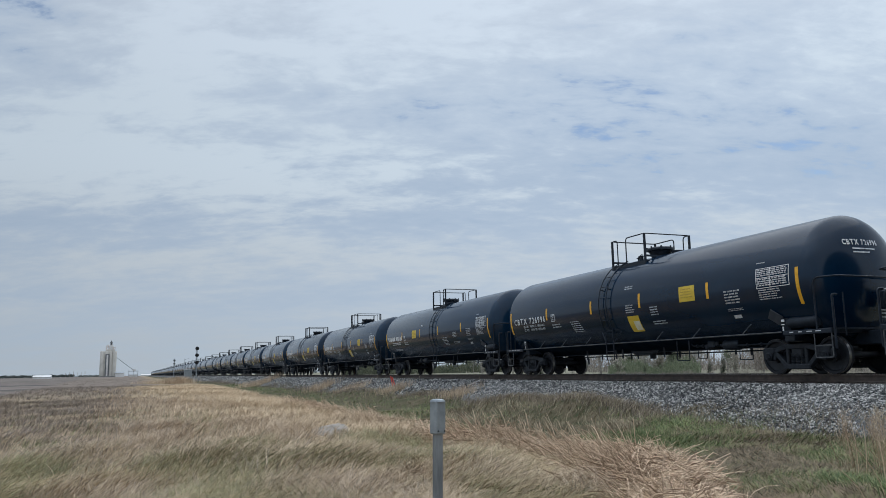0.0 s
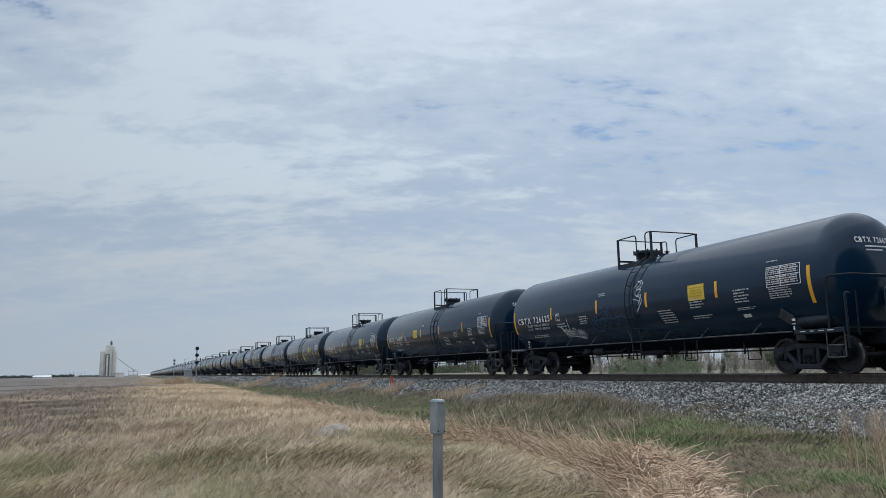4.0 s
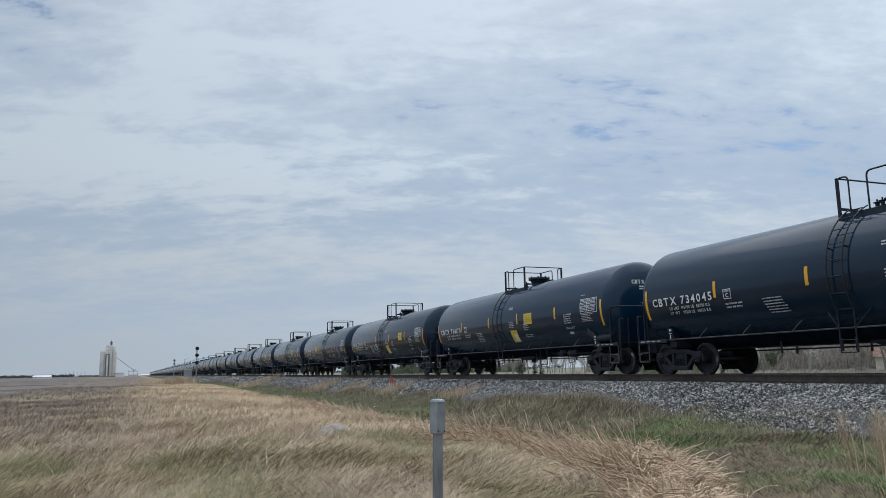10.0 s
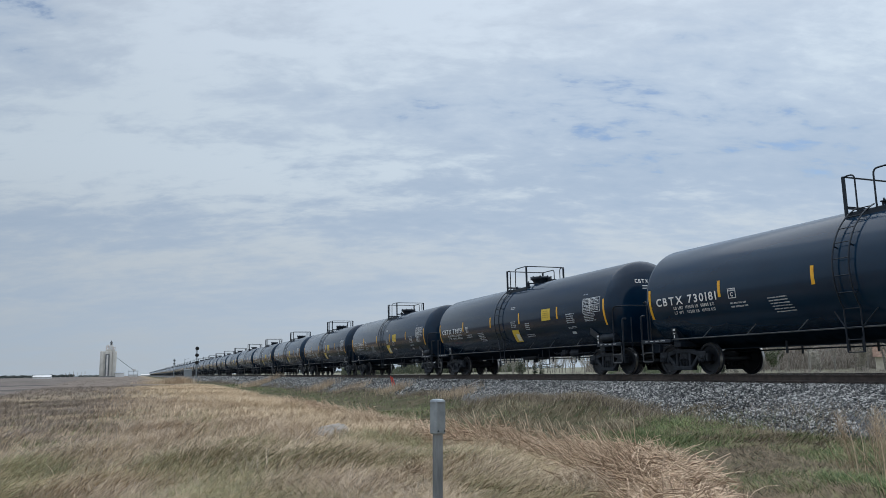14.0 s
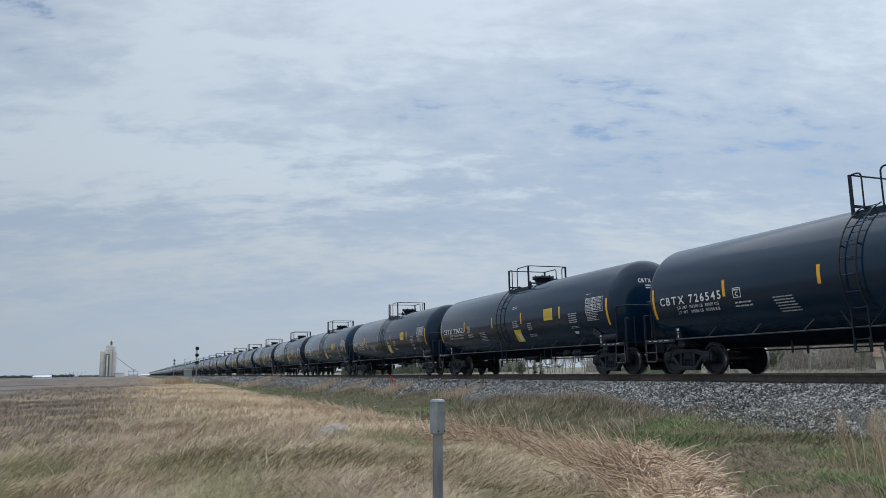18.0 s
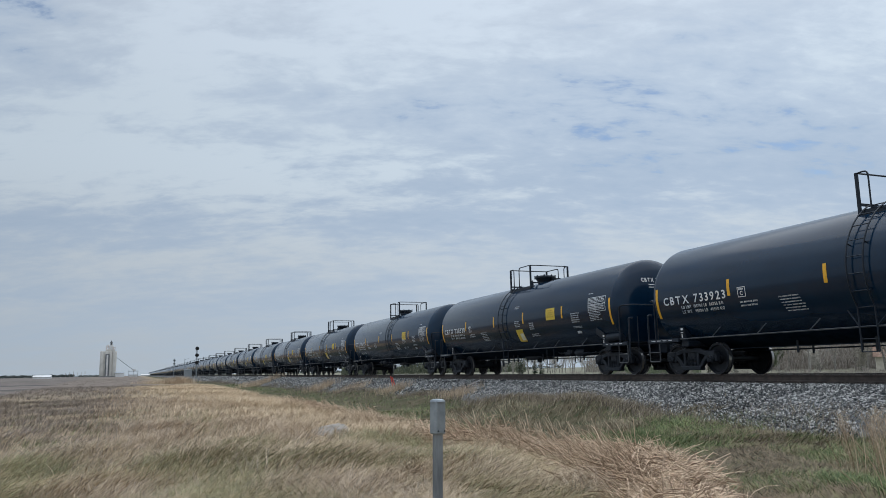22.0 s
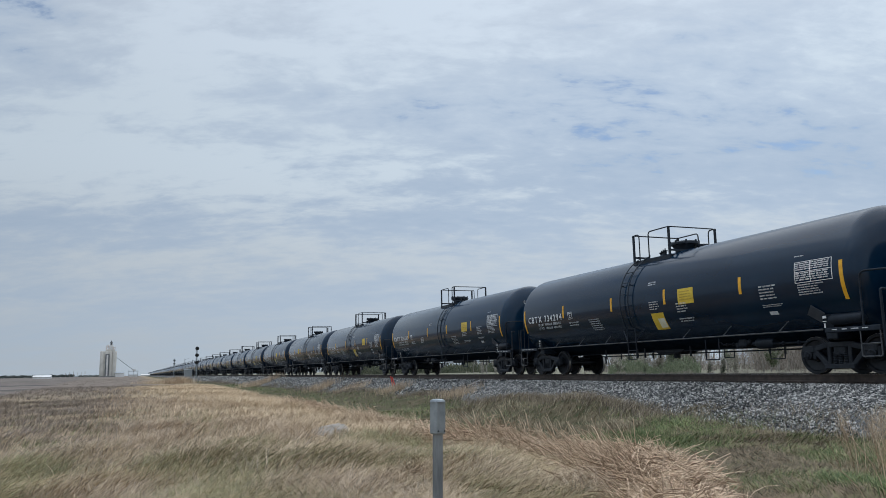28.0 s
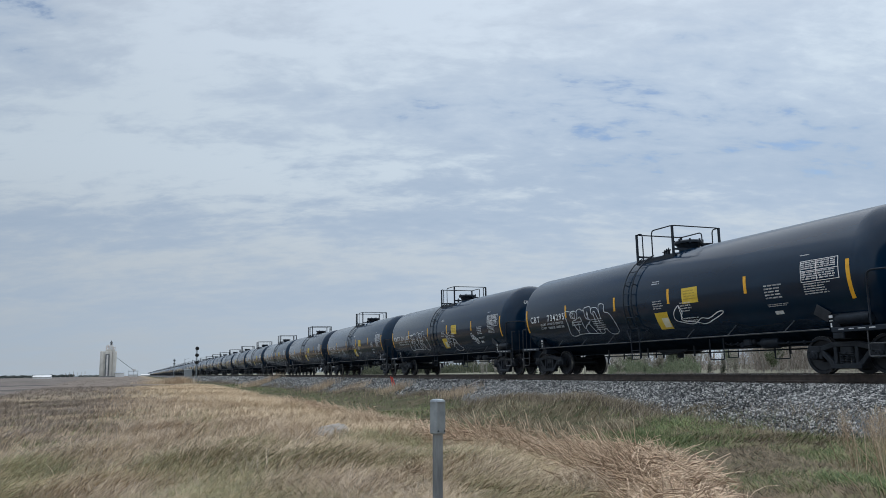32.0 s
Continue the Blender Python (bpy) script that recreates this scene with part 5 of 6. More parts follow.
    length *= np.where((y > 9.5) & (y < 17), 1.25, 1.0)
    pitch = np.where(stand, rng.normal(0.95, 0.3, n), np.abs(rng.normal(0.2, 0.42, n)))
    heap = 0.10 + 0.14 * lump + np.interp(y, [5, 8, 10, 20], [0.30, 0.30, 0.16, 0.12]) * np.exp(-((across - 0.45) / 0.35) ** 2)
    up = np.where(stand, 0.03, rng.uniform(0, 1, n) ** 0.8 * np.clip(heap, 0.04, 1))
    thick = rng.uniform(0.006, 0.014, n) * np.where((y > 9.5) & (y < 17), 1.2, 1.0) * np.interp(y, [5, 20, 45], [0.95, 1.25, 1.9])
    local = radians(100) + 1.5 * np.sin(1.3 * x + 0.9 * y) + 1.0 * np.sin(2.9 * y - 1.7 * x)
    aim = np.where(stand, radians(-69) + rng.normal(0, 0.65, n), local + rng.normal(0, 0.7, n) + np.where(rng.uniform(0, 1, n) < 0.5, math.pi, 0.0))
    snap = (rng.uniform(0, 1, n) < np.where(stand, 0.5, 0.85)).astype(float) * rng.uniform(0.3, 1.0, n)
    reeds("straw_reeds", x, y, length, thick, pitch, aim, snap, STRAW, "flattened bright straw-coloured reeds", rng, up)
    # warm hay behind the reeds
    n = 34000
    y = rng.uniform(17, 110, n)
    x = ditch_edge(y) - 0.45 - np.abs(rng.normal(0, 2.0, n)) * np.interp(y, [17, 30, 110], [0.8, 1.3, 2.2])
    x, y = tufted(rng, x, y, 0.6, 0.25)
    blades("dry_grass", x, y, rng.uniform(0.28, 0.55, n), rng.uniform(0.008, 0.016, n) * np.interp(y, [17, 110], [1.0, 2.4]), rng.uniform(0.3, 1.3, n), wind + 0.8 * np.sin(0.8 * x + 0.3 * y), 1.0, HAY, "bright orange-tan hay along the ditch", rng, 0.35, joints=(0.0, 0.55))
    # single long pale stems leaning out of the near verge
    n = 110
    x, y = polar(rng, n, 8, 22)
    sel = x < ditch_edge(y) - 1.5
    x, y = x[sel], y[sel]
    blades("pale_stalks", x, y, rng.uniform(0.5, 0.85, len(x)), rng.uniform(0.006, 0.010, len(x)), rng.uniform(0.5, 1.2, len(x)), radians(100), 0.4, STRAW, "long pale grass stems leaning with the wind", rng, 0.25)
    # the strip at the foot of the bank: green by the stones, brown and olive on the mounds, bare litter below
    n = 105000
    y = np.concatenate((rng.uniform(5.5, 16, 45000), rng.uniform(16, 30, 32000), rng.uniform(30, 110, n - 77000)))
    x = rng.uniform(0, 1, n) * (13.05 - ditch_edge(y)) + ditch_edge(y) + rng.normal(0, 0.15, n)
    x, y = tufted(rng, x, y, 0.65, 0.1)
    patchy = 0.5 * np.sin(x * 1.9 + y * 0.6) + 0.5 * np.sin(y * 0.9 - x * 1.1) + 0.55 * np.sin(3.7 * x - 2.3 * y + np.sin(2.1 * y)) * np.sin(2.9 * y + 1.3 * x) + 0.45 * np.sin(7.3 * x + 3.1 * y) * np.sin(6.1 * y - 4.0 * x) + rng.normal(0, 0.5, n)
    thin = (y > 13) | (rng.uniform(0, 1, n) < 0.72)
    x, y, patchy = x[thin], y[thin], patchy[thin]
    mound = np.exp(-((y - 20.5) / 5.0) ** 2) * np.clip((x - 8.6) / 1.5, 0, 1)
    green = patchy + np.interp(y, [5, 12, 15, 25, 32, 60], [0.0, 0.15, 0.05, -0.1, 0.8, 0.5]) + 0.7 * np.exp(-((x - 11.6) / 1.0) ** 2 - ((y - 14.0) / 2.2) ** 2) + 0.6 * np.exp(-((x - 8.6) / 1.0) ** 2 - ((y - 7.2) / 1.2) ** 2) - 1.0 * mound - 1.2 * np.exp(-((x - 10.0) / 1.3) ** 2 - ((y - 11.0) / 1.2) ** 2) - 0.8 * np.exp(-((x - 8.6) / 0.9) ** 2 - ((y - 9.0) / 0.9) ** 2) - 0.7 * np.exp(-((x - ditch_edge(y)) / 0.9) ** 2)
    far = np.interp(y, [5, 25, 110], [1.0, 1.4, 3.4])
    kinds = ((green > 0.35, GREEN, "green_grass", "short green spring grass at the foot of the bank", 0.07, 0.26, 0.3, 1.3, 0.35),
             ((green <= 0.35) & (green > -0.35), OLIVE, "olive_grass", "olive grass at the foot of the bank", 0.07, 0.22, 0.6, 2.0, 0.45),
             ((green <= -0.35) & (mound > 0.3), WEEDY, "brown_weeds", "brown dry weeds on a low mound", 0.15, 0.46, 0.4, 1.3, 0.35),
             ((green <= -0.35) & (mound <= 0.3), DEAD, "dead_grass", "matted brown dead grass at the foot of the bank", 0.08, 0.22, 0.8, 2.2, 0.5))
    for g, mat, nm, lab, h0, h1, l0, l1, dr in kinds:
        c = g.sum()
        blades(nm, x[g], y[g], rng.uniform(h0, h1, c), rng.uniform(0.007, 0.014, c) * far[g], rng.uniform(l0, l1, c), wind + 1.2 * np.sin(1.3 * x[g] + y[g]), 0.9, mat, lab, rng, dr, joints=(0.0, 0.5))
    # dry weeds along the toe of the stones
    for mx, my, mr, n in ((12.2, 19.2, 3.2, 4200), (12.4, 26, 3.0, 2400), (12.5, 34, 3.5, 1500), (12.2, 46, 5, 1300), (12.4, 60, 8, 1300), (12.6, 85, 12, 1800), (12.6, 125, 18, 1800), (12.6, 9.3, 1.3, 900), (12.95, 11.5, 2.4, 1500)):
        x, y = rng.normal(mx, 0.4, n), rng.normal(my, mr * 0.7, n)
        half = n // 2
        k = 1 + my / 40
        for sl, mat, nm, lab in ((slice(0, half), WEEDY, "brown_weeds", "brown dry weeds along the toe of the ballast"), (slice(half, n), BROWN, "dry_weeds", "dull dry weeds along the toe of the ballast")):
            c = len(x[sl])
            blades(nm, x[sl], y[sl], rng.uniform(0.15, 0.44, c), rng.uniform(0.006, 0.012, c) * k, rng.uniform(0.2, 0.9, c), wind, 1.0, mat, lab, rng, 0.3, joints=(0.0, 0.5))
    # pale tufts standing before the ballast, and a tall one by the relay case
    for tx, ty, tr, n, h0, h1, w in ((12.7, 57, 0.6, 700, 0.4, 0.9, 0.016), (12.5, 88, 1.2, 900, 0.5, 1.0, 0.025), (13.0, 40.5, 0.5, 500, 0.3, 0.7, 0.013), (12.8, 48, 0.6, 500, 0.3, 0.8, 0.015), (12.9, 31, 0.45, 500, 0.3, 0.6, 0.012), (6.2, 140, 1.2, 2400, 0.7, 1.7, 0.03), (4.6, 150, 2.5, 1500, 0.4, 0.9, 0.03), (6.0, 22.5, 0.7, 1500, 0.25, 0.5, 0.010)):
        x, y = rng.normal(tx, tr, n), rng.normal(ty, tr, n)
        blades("weed_tuft", x, y, rng.uniform(h0, h1, n), w * rng.uniform(0.6, 1.2, n), rng.uniform(0.1, 0.8, n), wind, 1.4, TAN, "pale dry weed tuft beside the bank", rng, 0.15, joints=(0.0, 0.55))


make_grass()


# ---- posts, stake, stone ----
def make_post():
    p = thing("marker_post", "grey weathered cable marker post with a square cap", "marker post", at=pose(1.99, 5.23, 0.0, 0, 1.3, 21))
    bm = bmesh.new()
    box(bm, (0, 0, 0.5), (0.064, 0.05, 1.22), bevel=0.006)
    part("stem", bm, POSTM, p)
    bm = bmesh.new()
    box(bm, (0, 0, 1.215), (0.094, 0.075, 0.235), bevel=0.008)
    cap = part("cap", bm, GALV, p, "pale grey metal cap")
    bm = bmesh.new()
    lathe(bm, [(0.056, 1.325), (0.052, 1.337), (0.03, 1.345), (0.0, 1.347)], 16, "z")
    part("cap_top", bm, GALV, cap)
    for s in (-1, 1):
        bm = bmesh.new()
        lathe(bm, [(0.007, -0.0405), (0.006, -0.044), (0.0, -0.045)], 8, "y", (s * 0.03, 0, 1.12))
        part("screw", bm, TRUCK, cap)


make_post()


def make_stake():
    s = thing("survey_stake", "red painted survey lath leaning in the ballast", "stake", at=pose(13.72, 42.8, 0.62, 0, -16, 20))
    bm = bmesh.new()
    box(bm, (0, 0, 0.2), (0.06, 0.03, 0.85), bevel=0.006)
    part("lath", bm, RED, s)
    bm = bmesh.new()
    box(bm, (0.17, 0.04, 0.16), (0.055, 0.03, 0.78), Matrix.Rotation(radians(-7), 4, "Y"), bevel=0.006)
    part("second_lath", bm, RED, s)


make_stake()


def make_rock():
    bm = bmesh.new()
    bmesh.ops.create_icosphere(bm, subdivisions=4, radius=1)
    for v in bm.verts:
        n = v.co.normalized()
        k = 1 + 0.22 * noise.noise(n * 1.4) + 0.08 * noise.noise(n * 4) + 0.03 * noise.noise(n * 11)
        v.co = Vector((n.x * 0.55 * k, n.y * 0.42 * k, max(n.z, -0.6) * 0.22 * k))
    solid("field_stone", bm, ROCK, "pale grey field stone half sunk in dry grass", "stone", at=pose(4.45, 18.8, 0.05, 6, -8, 25), smooth=True)


make_rock()


# ---- signals along the line ----
def make_signal(x, y, z, top, heads, k, label, pale=False):
    s = thing("railway_signal", label, "railway signal", "railway signals", pose(x, y, z))
    bm = bmesh.new()
    lathe(bm, [(0.0, 0.0), (0.10 * k, 0.0), (0.08 * k, top - z), (0.0, top - z)], 12, "z")
    box(bm, (0, 0, 0.15), (0.5, 0.5, 0.5), bevel=0.03)
    part("mast", bm, GALV, s)
    for h in heads:
        bm = bmesh.new()
        lathe(bm, [(0.0, -0.10), (0.38 * k, -0.10), (0.40 * k, -0.08), (0.40 * k, -0.05), (0.16, -0.03), (0.16, 0.25), (0.0, 0.25)], 24, "y", (0.05, -0.12, h - z))
        head = part("signal_head", bm, LENSBLACK if not pale else GALV, s, "round black signal disc")
        bm = bmesh.new()
        lathe(bm, [(0.13, -0.10), (0.13, -0.42), (0.118, -0.42), (0.118, -0.10)], 16, "y", (0.05, -0.12, h - z), 0, math.pi)
        part("hood", bm, LENSBLACK, head)
        bm = bmesh.new()
        lathe(bm, [(0.0, -0.125), (0.10, -0.11), (0.10, -0.102)], 16, "y", (0.05, -0.12, h - z))
        part("lens", bm, GLASS, head)
    bm = bmesh.new()
    for dx in (-0.16, 0.16):
        tube(bm, [(dx, 0.2, 0.3), (dx, 0.2, top - z - 0.3)], 0.02, 5)
    for i in range(int((top - z) / 0.4) - 1):
        tube(bm, [(-0.16, 0.2, 0.5 + i * 0.4), (0.16, 0.2, 0.5 + i * 0.4)], 0.014, 4)
    part("ladder", bm, GALV, s)


make_signal(11.45, 174.6, 0.1, 7.5, (7.09, 5.63, 4.06), 1.0, "three-disc railway signal on a grey mast")
make_signal(13.0, 329.7, 0.1, 8.0, (7.2, 5.9), 1.2, "far pale two-head railway signal on a mast", True)


def make_case():
    c = thing("relay_case", "grey steel signal relay case beside the track", "relay case", at=pose(9.2, 164.7, 0.0))
    bm = bmesh.new()
    box(bm, (0, 0, 1.3), (1.5, 0.9, 2.3), bevel=0.05)
    part("cabinet", bm, GALV, c)
    bm = bmesh.new()
    box(bm, (0, 0, 2.5), (1.65, 1.05, 0.10), bevel=0.03)
    part("roof", bm, GALV, c)
    for s in (-1, 1):
        bm = bmesh.new()
        box(bm, (s * 0.36, -0.46, 1.35), (0.66, 0.03, 1.9), bevel=0.01)
        part("door", bm, GALV, c)


make_case()


def make_pole(x, y, z, h, arm, label, r=0.11):
    p = thing("utility_pole", label, "utility pole", "utility poles", pose(x, y, z))
    bm = bmesh.new()
    lathe(bm, [(0.0, 0), (r, 0), (r * 0.7, h), (0.0, h)], 10, "z")
    part("pole", bm, BARK if not arm else GALV, p)
    if arm:
        bm = bmesh.new()
        tube(bm, [(0, 0, h - 0.2), (arm, 0, h + 0.1)], 0.05, 5)
        part("arm", bm, GALV, p)


make_pole(12.9, 249.7, 0.0, 6.3, 1.2, "slim grey pole with a short arm by the line", 0.09)
make_pole(109.5, 102.3, -0.4, 9.0, 0, "weathered wooden utility pole before bare trees", 0.16)
make_pole(205.0, 150.0, -0.4, 9.0, 0, "weathered wooden utility pole before bare trees", 0.16)
for k in range(6):
    make_pole(-120.0 + k * 6.2, 1500.0, -0.6, 9.0 + (k % 3), 0, "thin far pole on the skyline", 0.35)


# ---- the grain elevator and sheds on the skyline ----
def make_elevator():
    e = thing("grain_elevator", "tall pale concrete grain elevator with a headhouse", "grain elevator", at=pose(-42.0, 1199.2, -0.8, 0, 0, 2))
    for k, dx in enumerate((-8.0, -2.7, 2.7, 8.0)):
        bm = bmesh.new()
        lathe(bm, [(0.0, 0.0), (3.0, 0.0), (3.0, 36.5), (2.6, 37.2), (0.0, 37.5)], 20, "z", (dx, 0, 0))
        part("silo", bm, CONCRETE, e, smooth=True)
    for k, dx in enumerate((-8.0, -2.7, 2.7, 8.0)):
        bm = bmesh.new()
        lathe(bm, [(0.0, 0.0), (3.0, 0.0), (3.0, 36.5), (0.0, 36.8)], 20, "z", (dx, 6, 0))
        part("silo", bm, CONCRETE, e, smooth=True)
    # the recess is only the dark colour of a box before the silos
    bm = bmesh.new()
    box(bm, (-1.2, -3.0, 17.5), (5.6, 1.2, 31.0))
    part("door_bay", bm, SHADEWALL, e, "dark strip standing for the recessed bay")
    bm = bmesh.new()
    box(bm, (-1.2, -3.7, 17.0), (2.2, 0.6, 30.0))
    part("leg_casing", bm, PALE, e)
    bm = bmesh.new()
    box(bm, (2.2, 3, 38.4), (12.4, 9.5, 2.6), bevel=0.2)
    head = part("headhouse", bm, CONCRETE, e)
    bm = bmesh.new()
    box(bm, (2.6, 3, 42.6), (5.0, 6.0, 6.0), bevel=0.2)
    part("upper_house", bm, PALE, head)
    bm = bmesh.new()
    box(bm, (3.2, 3, 47.4), (2.6, 3.2, 3.8), bevel=0.2)
    lathe(bm, [(2.2, 49.2), (0.3, 52.6), (0.0, 52.8)], 8, "z", (3.2, 3, 0))
    part("cupola", bm, SHADEWALL, head)
    for x0, x1, top in ((-3.6, -0.6, 45.5), (6.0, 8.4, 43.5)):
        bm = bmesh.new()
        for dx in (x0, x1):
            for dy in (-1.0, 2.0):
                box(bm, (dx, dy, (37.2 + top) / 2), (0.35, 0.35, top - 37.2))
        z = 39.7
        while z < top + 0.1:
            box(bm, ((x0 + x1) / 2, 0.5, z), (x1 - x0 + 0.5, 3.5, 0.35))
            z += 2.4
        tube(bm, [(x0, -1.2, 39.7), (x1, -1.2, top)], 0.2, 4)
        part("stair_tower", bm, ORANGE, e, "rusty steel stair frame")
    bm = bmesh.new()
    tube(bm, [(-2.2, 0.5, 45.4), (2.8, 2.0, 47.8)], 0.45, 6)
    tube(bm, [(7.2, 0.5, 43.4), (3.2, 2.0, 48.6)], 0.4, 6)
    part("spout", bm, PALE, head, "slanting grain spouts")
    bm = bmesh.new()
    box(bm, (0, -1.0, 0.9), (20.5, 9.5, 1.8))
    part("plinth", bm, SHADEWALL, e)
    bm = bmesh.new()
    tube(bm, [(10.0, 0, 29.0), (34.0, 0, 10.2)], 0.45, 6)
    part("conveyor", bm, GALV, e, "slanting grain spout")
    # loading frame at the foot
    f = thing("loading_frame", "pale steel grain loading frame over a siding", "loading frame", at=pose(-8.0, 1199.0, -0.8))
    bm = bmesh.new()
    for dx in (-6, 0, 6):
        box(bm, (dx, 0, 4.2), (0.5, 0.5, 8.4))
    box(bm, (0, 0, 8.5), (13.5, 2.0, 0.7))
    part("frame", bm, GALV, f)
    bm = bmesh.new()
    box(bm, (1, 0, 10.0), (4, 2.5, 2.5), bevel=0.1)
    part("hopper", bm, PALE, f)
    bm = bmesh.new()
    box(bm, (0, 2, 2.0), (13, 3, 3.4))
    part("wagon_body", bm, PALE, f)


make_elevator()


def make_shed(x, y, w, d, h, label, wall, roof):
    s = thing("farm_shed", label, "shed", "sheds on the skyline", pose(x, y, -0.7))
    bm = bmesh.new()
    box(bm, (0, 0, h / 2), (w, d, h))
    part("wall", bm, wall, s)
    bm = bmesh.new()
    v = [bm.verts.new(p) for p in ((-w / 2 - .4, -d / 2 - .4, h), (w / 2 + .4, -d / 2 - .4, h), (w / 2 + .4, d / 2 + .4, h), (-w / 2 - .4, d / 2 + .4, h), (-w / 2 - .4, 0, h + d * 0.18), (w / 2 + .4, 0, h + d * 0.18))]
    for f in ((0, 1, 5, 4), (2, 3, 4, 5), (0, 4, 3), (1, 2, 5), (0, 3, 2, 1)):
        bm.faces.new([v[i] for i in f])
    part("roof", bm, roof, s)


make_shed(-103.5, 994.6, 18.5, 10, 2.6, "long low white metal shed on the plain", PALE, PALE)
make_shed(-26.0, 1195.0, 12.0, 9, 6.0, "white shed at the foot of the elevator", PALE, GALV)
make_shed(16.0, 1230.0, 26.0, 10, 2.2, "low pale shed beyond the siding", PALE, PALE)


# ---- trees ----
def tree_meshes(seed, tall, spread, leafy, material):
    """A bare spring tree: tapered trunk and limbs, twigs, and small young leaves."""
    rng = random.Random(seed)
    wood, twig = bmesh.new(), bmesh.new()
    tips = []

    def grow(p, d, length, r, depth):
        pts, rad = [p], [r]
        q = p.copy()
        for k in range(3):
            d = (d + Vector((rng.gauss(0, 0.14), rng.gauss(0, 0.14), rng.gauss(0.05, 0.08)))).normalized()
            q = q + d * length / 3
            pts.append(q.copy())
            rad.append(r * (1 - 0.22 * (k + 1)))
        tube(wood if depth < 2 else twig, pts, rad, 6 if depth == 0 else 4 if depth == 1 else 3)
        if depth >= 2:
            tips.extend(pts[1:])
        if depth < 3:
            for k in range((9, 5, 3)[depth]):
                i = rng.choice((1, 2, 2, 3, 3)) if depth else rng.choice((1, 2, 2, 3, 3, 3))
                a = rng.uniform(0, math.tau)
                out = Vector((math.cos(a), math.sin(a), rng.uniform(0.3, 1.1))) * spread + d * 0.55
                grow(pts[i] + (pts[i - 1] - pts[i]) * rng.random() * 0.7, out.normalized(), length * rng.uniform(0.42, 0.66), max(rad[i] * 0.6, 0.03), depth + 1)

    grow(Vector((0, 0, -0.2)), Vector((0, 0, 1)), tall * 0.66, tall * 0.014, 0)
    for p in tips:
        for k in range(leafy):
            c = p + Vector((rng.gauss(0, 0.3), rng.gauss(0, 0.3), rng.gauss(0, 0.3)))
            s = rng.uniform(0.06, 0.15)
            u = Vector((rng.gauss(0, 1), rng.gauss(0, 1), rng.gauss(0, 1))).normalized()
            w = u.orthogonal().normalized()
            vs = [twig.verts.new(c + e * s) for e in (u, w, -u, -w)]
            f = twig.faces.new(vs)
            f.material_index = 1
    trunk = mesh_of("trunk", wood, BARK)
    crown = bpy.data.meshes.new("crown")
    twig.to_mesh(crown)
    twig.free()
    crown.materials.append(TWIG)
    crown.materials.append(material)
    return trunk, crown


def spruce_meshes(seed, tall):
    rng = random.Random(seed)
    bm = bmesh.new()
    lathe(bm, [(0.0, 0), (tall * 0.02, 0), (0.01, tall), (0.0, tall)], 7, "z")
    trunk = mesh_of("trunk", bm, BARK)
    bm = bmesh.new()
    z = tall * 0.06
    while z < tall * 0.98:
        reach = tall * 0.24 * (1 - z / tall) + 0.1
        for k in range(11):
            a = rng.uniform(0, math.tau)
            e = reach * rng.uniform(0.7, 1.1)
            d = Vector((math.cos(a), math.sin(a), 0))
            s = Vector((-d.y, d.x, 0)) * e * 0.24
            p = Vector((0, 0, z + rng.uniform(-0.1, 0.1)))
            m1 = p + d * e * 0.55 + Vector((0, 0, -0.08 * e))
            tip = p + d * e + Vector((0, 0, -0.22 * e))
            bm.faces.new([bm.verts.new(q) for q in (p, m1 - s, tip)])
            bm.faces.new([bm.verts.new(q) for q in (p, tip, m1 + s)])
        z += tall * 0.045
    return trunk, mesh_of("crown", bm, SPRUCE)


def make_trees():
    rng = random.Random(21)
    bare = [tree_meshes(100 + k, 11.0 + k, 0.5 + 0.07 * k, (1, 1, 1, 1)[k], (BUD, BUD, LEAF, BUD)[k]) for k in range(4)]
    bush = [tree_meshes(300 + k, 5.0 + k, 0.9, 3, (LEAF, BUD)[k]) for k in range(2)]
    fir = [spruce_meshes(500 + k, 4.5 + 1.6 * k) for k in range(2)]

    def plant(name, meshes, label, az, r, k, group):
        x, y = r * math.sin(radians(az)), r * math.cos(radians(az))
        t = thing(name, label, "tree", group, pose(x, y, float(ground_z(x, y)), 0, 0, rng.uniform(0, 360)) @ Matrix.Diagonal((k, k, k, 1)))
        part("trunk", meshes[0], BARK, t)
        part("crown", meshes[1], TWIG, t)

    for i in range(150):
        az = 24.0 + i * 0.208 + rng.uniform(-0.35, 0.35)
        if 35 < az < 44 and i % 2:
            continue
        plant("bare_tree", bare[rng.randrange(4)], "bare grey spring tree with fine twigs", az, rng.uniform(165, 340), rng.uniform(0.8, 1.4) * (0.55 if az < 33 else 1.0), "trees behind the track")
    for i in range(16):
        az = rng.choice((rng.uniform(33.5, 39.5), rng.uniform(33.5, 39.5), rng.uniform(41, 53)))
        plant("willow_bush", bush[rng.randrange(2)], "pale green budding willow bush", az, rng.uniform(150, 195), rng.uniform(0.6, 1.1), "bushes behind the track")
    for az, k in ((27.2, 1.15), (28.3, 1.0), (28.8, 0.7), (36.2, 0.6), (39.6, 0.75), (40.6, 0.6), (41.5, 0.8), (42.3, 0.55), (50.1, 0.9)):
        plant("spruce", fir[rng.randrange(2)], "small dark green spruce", az, rng.uniform(150, 175), k, "spruces behind the track")


make_trees()


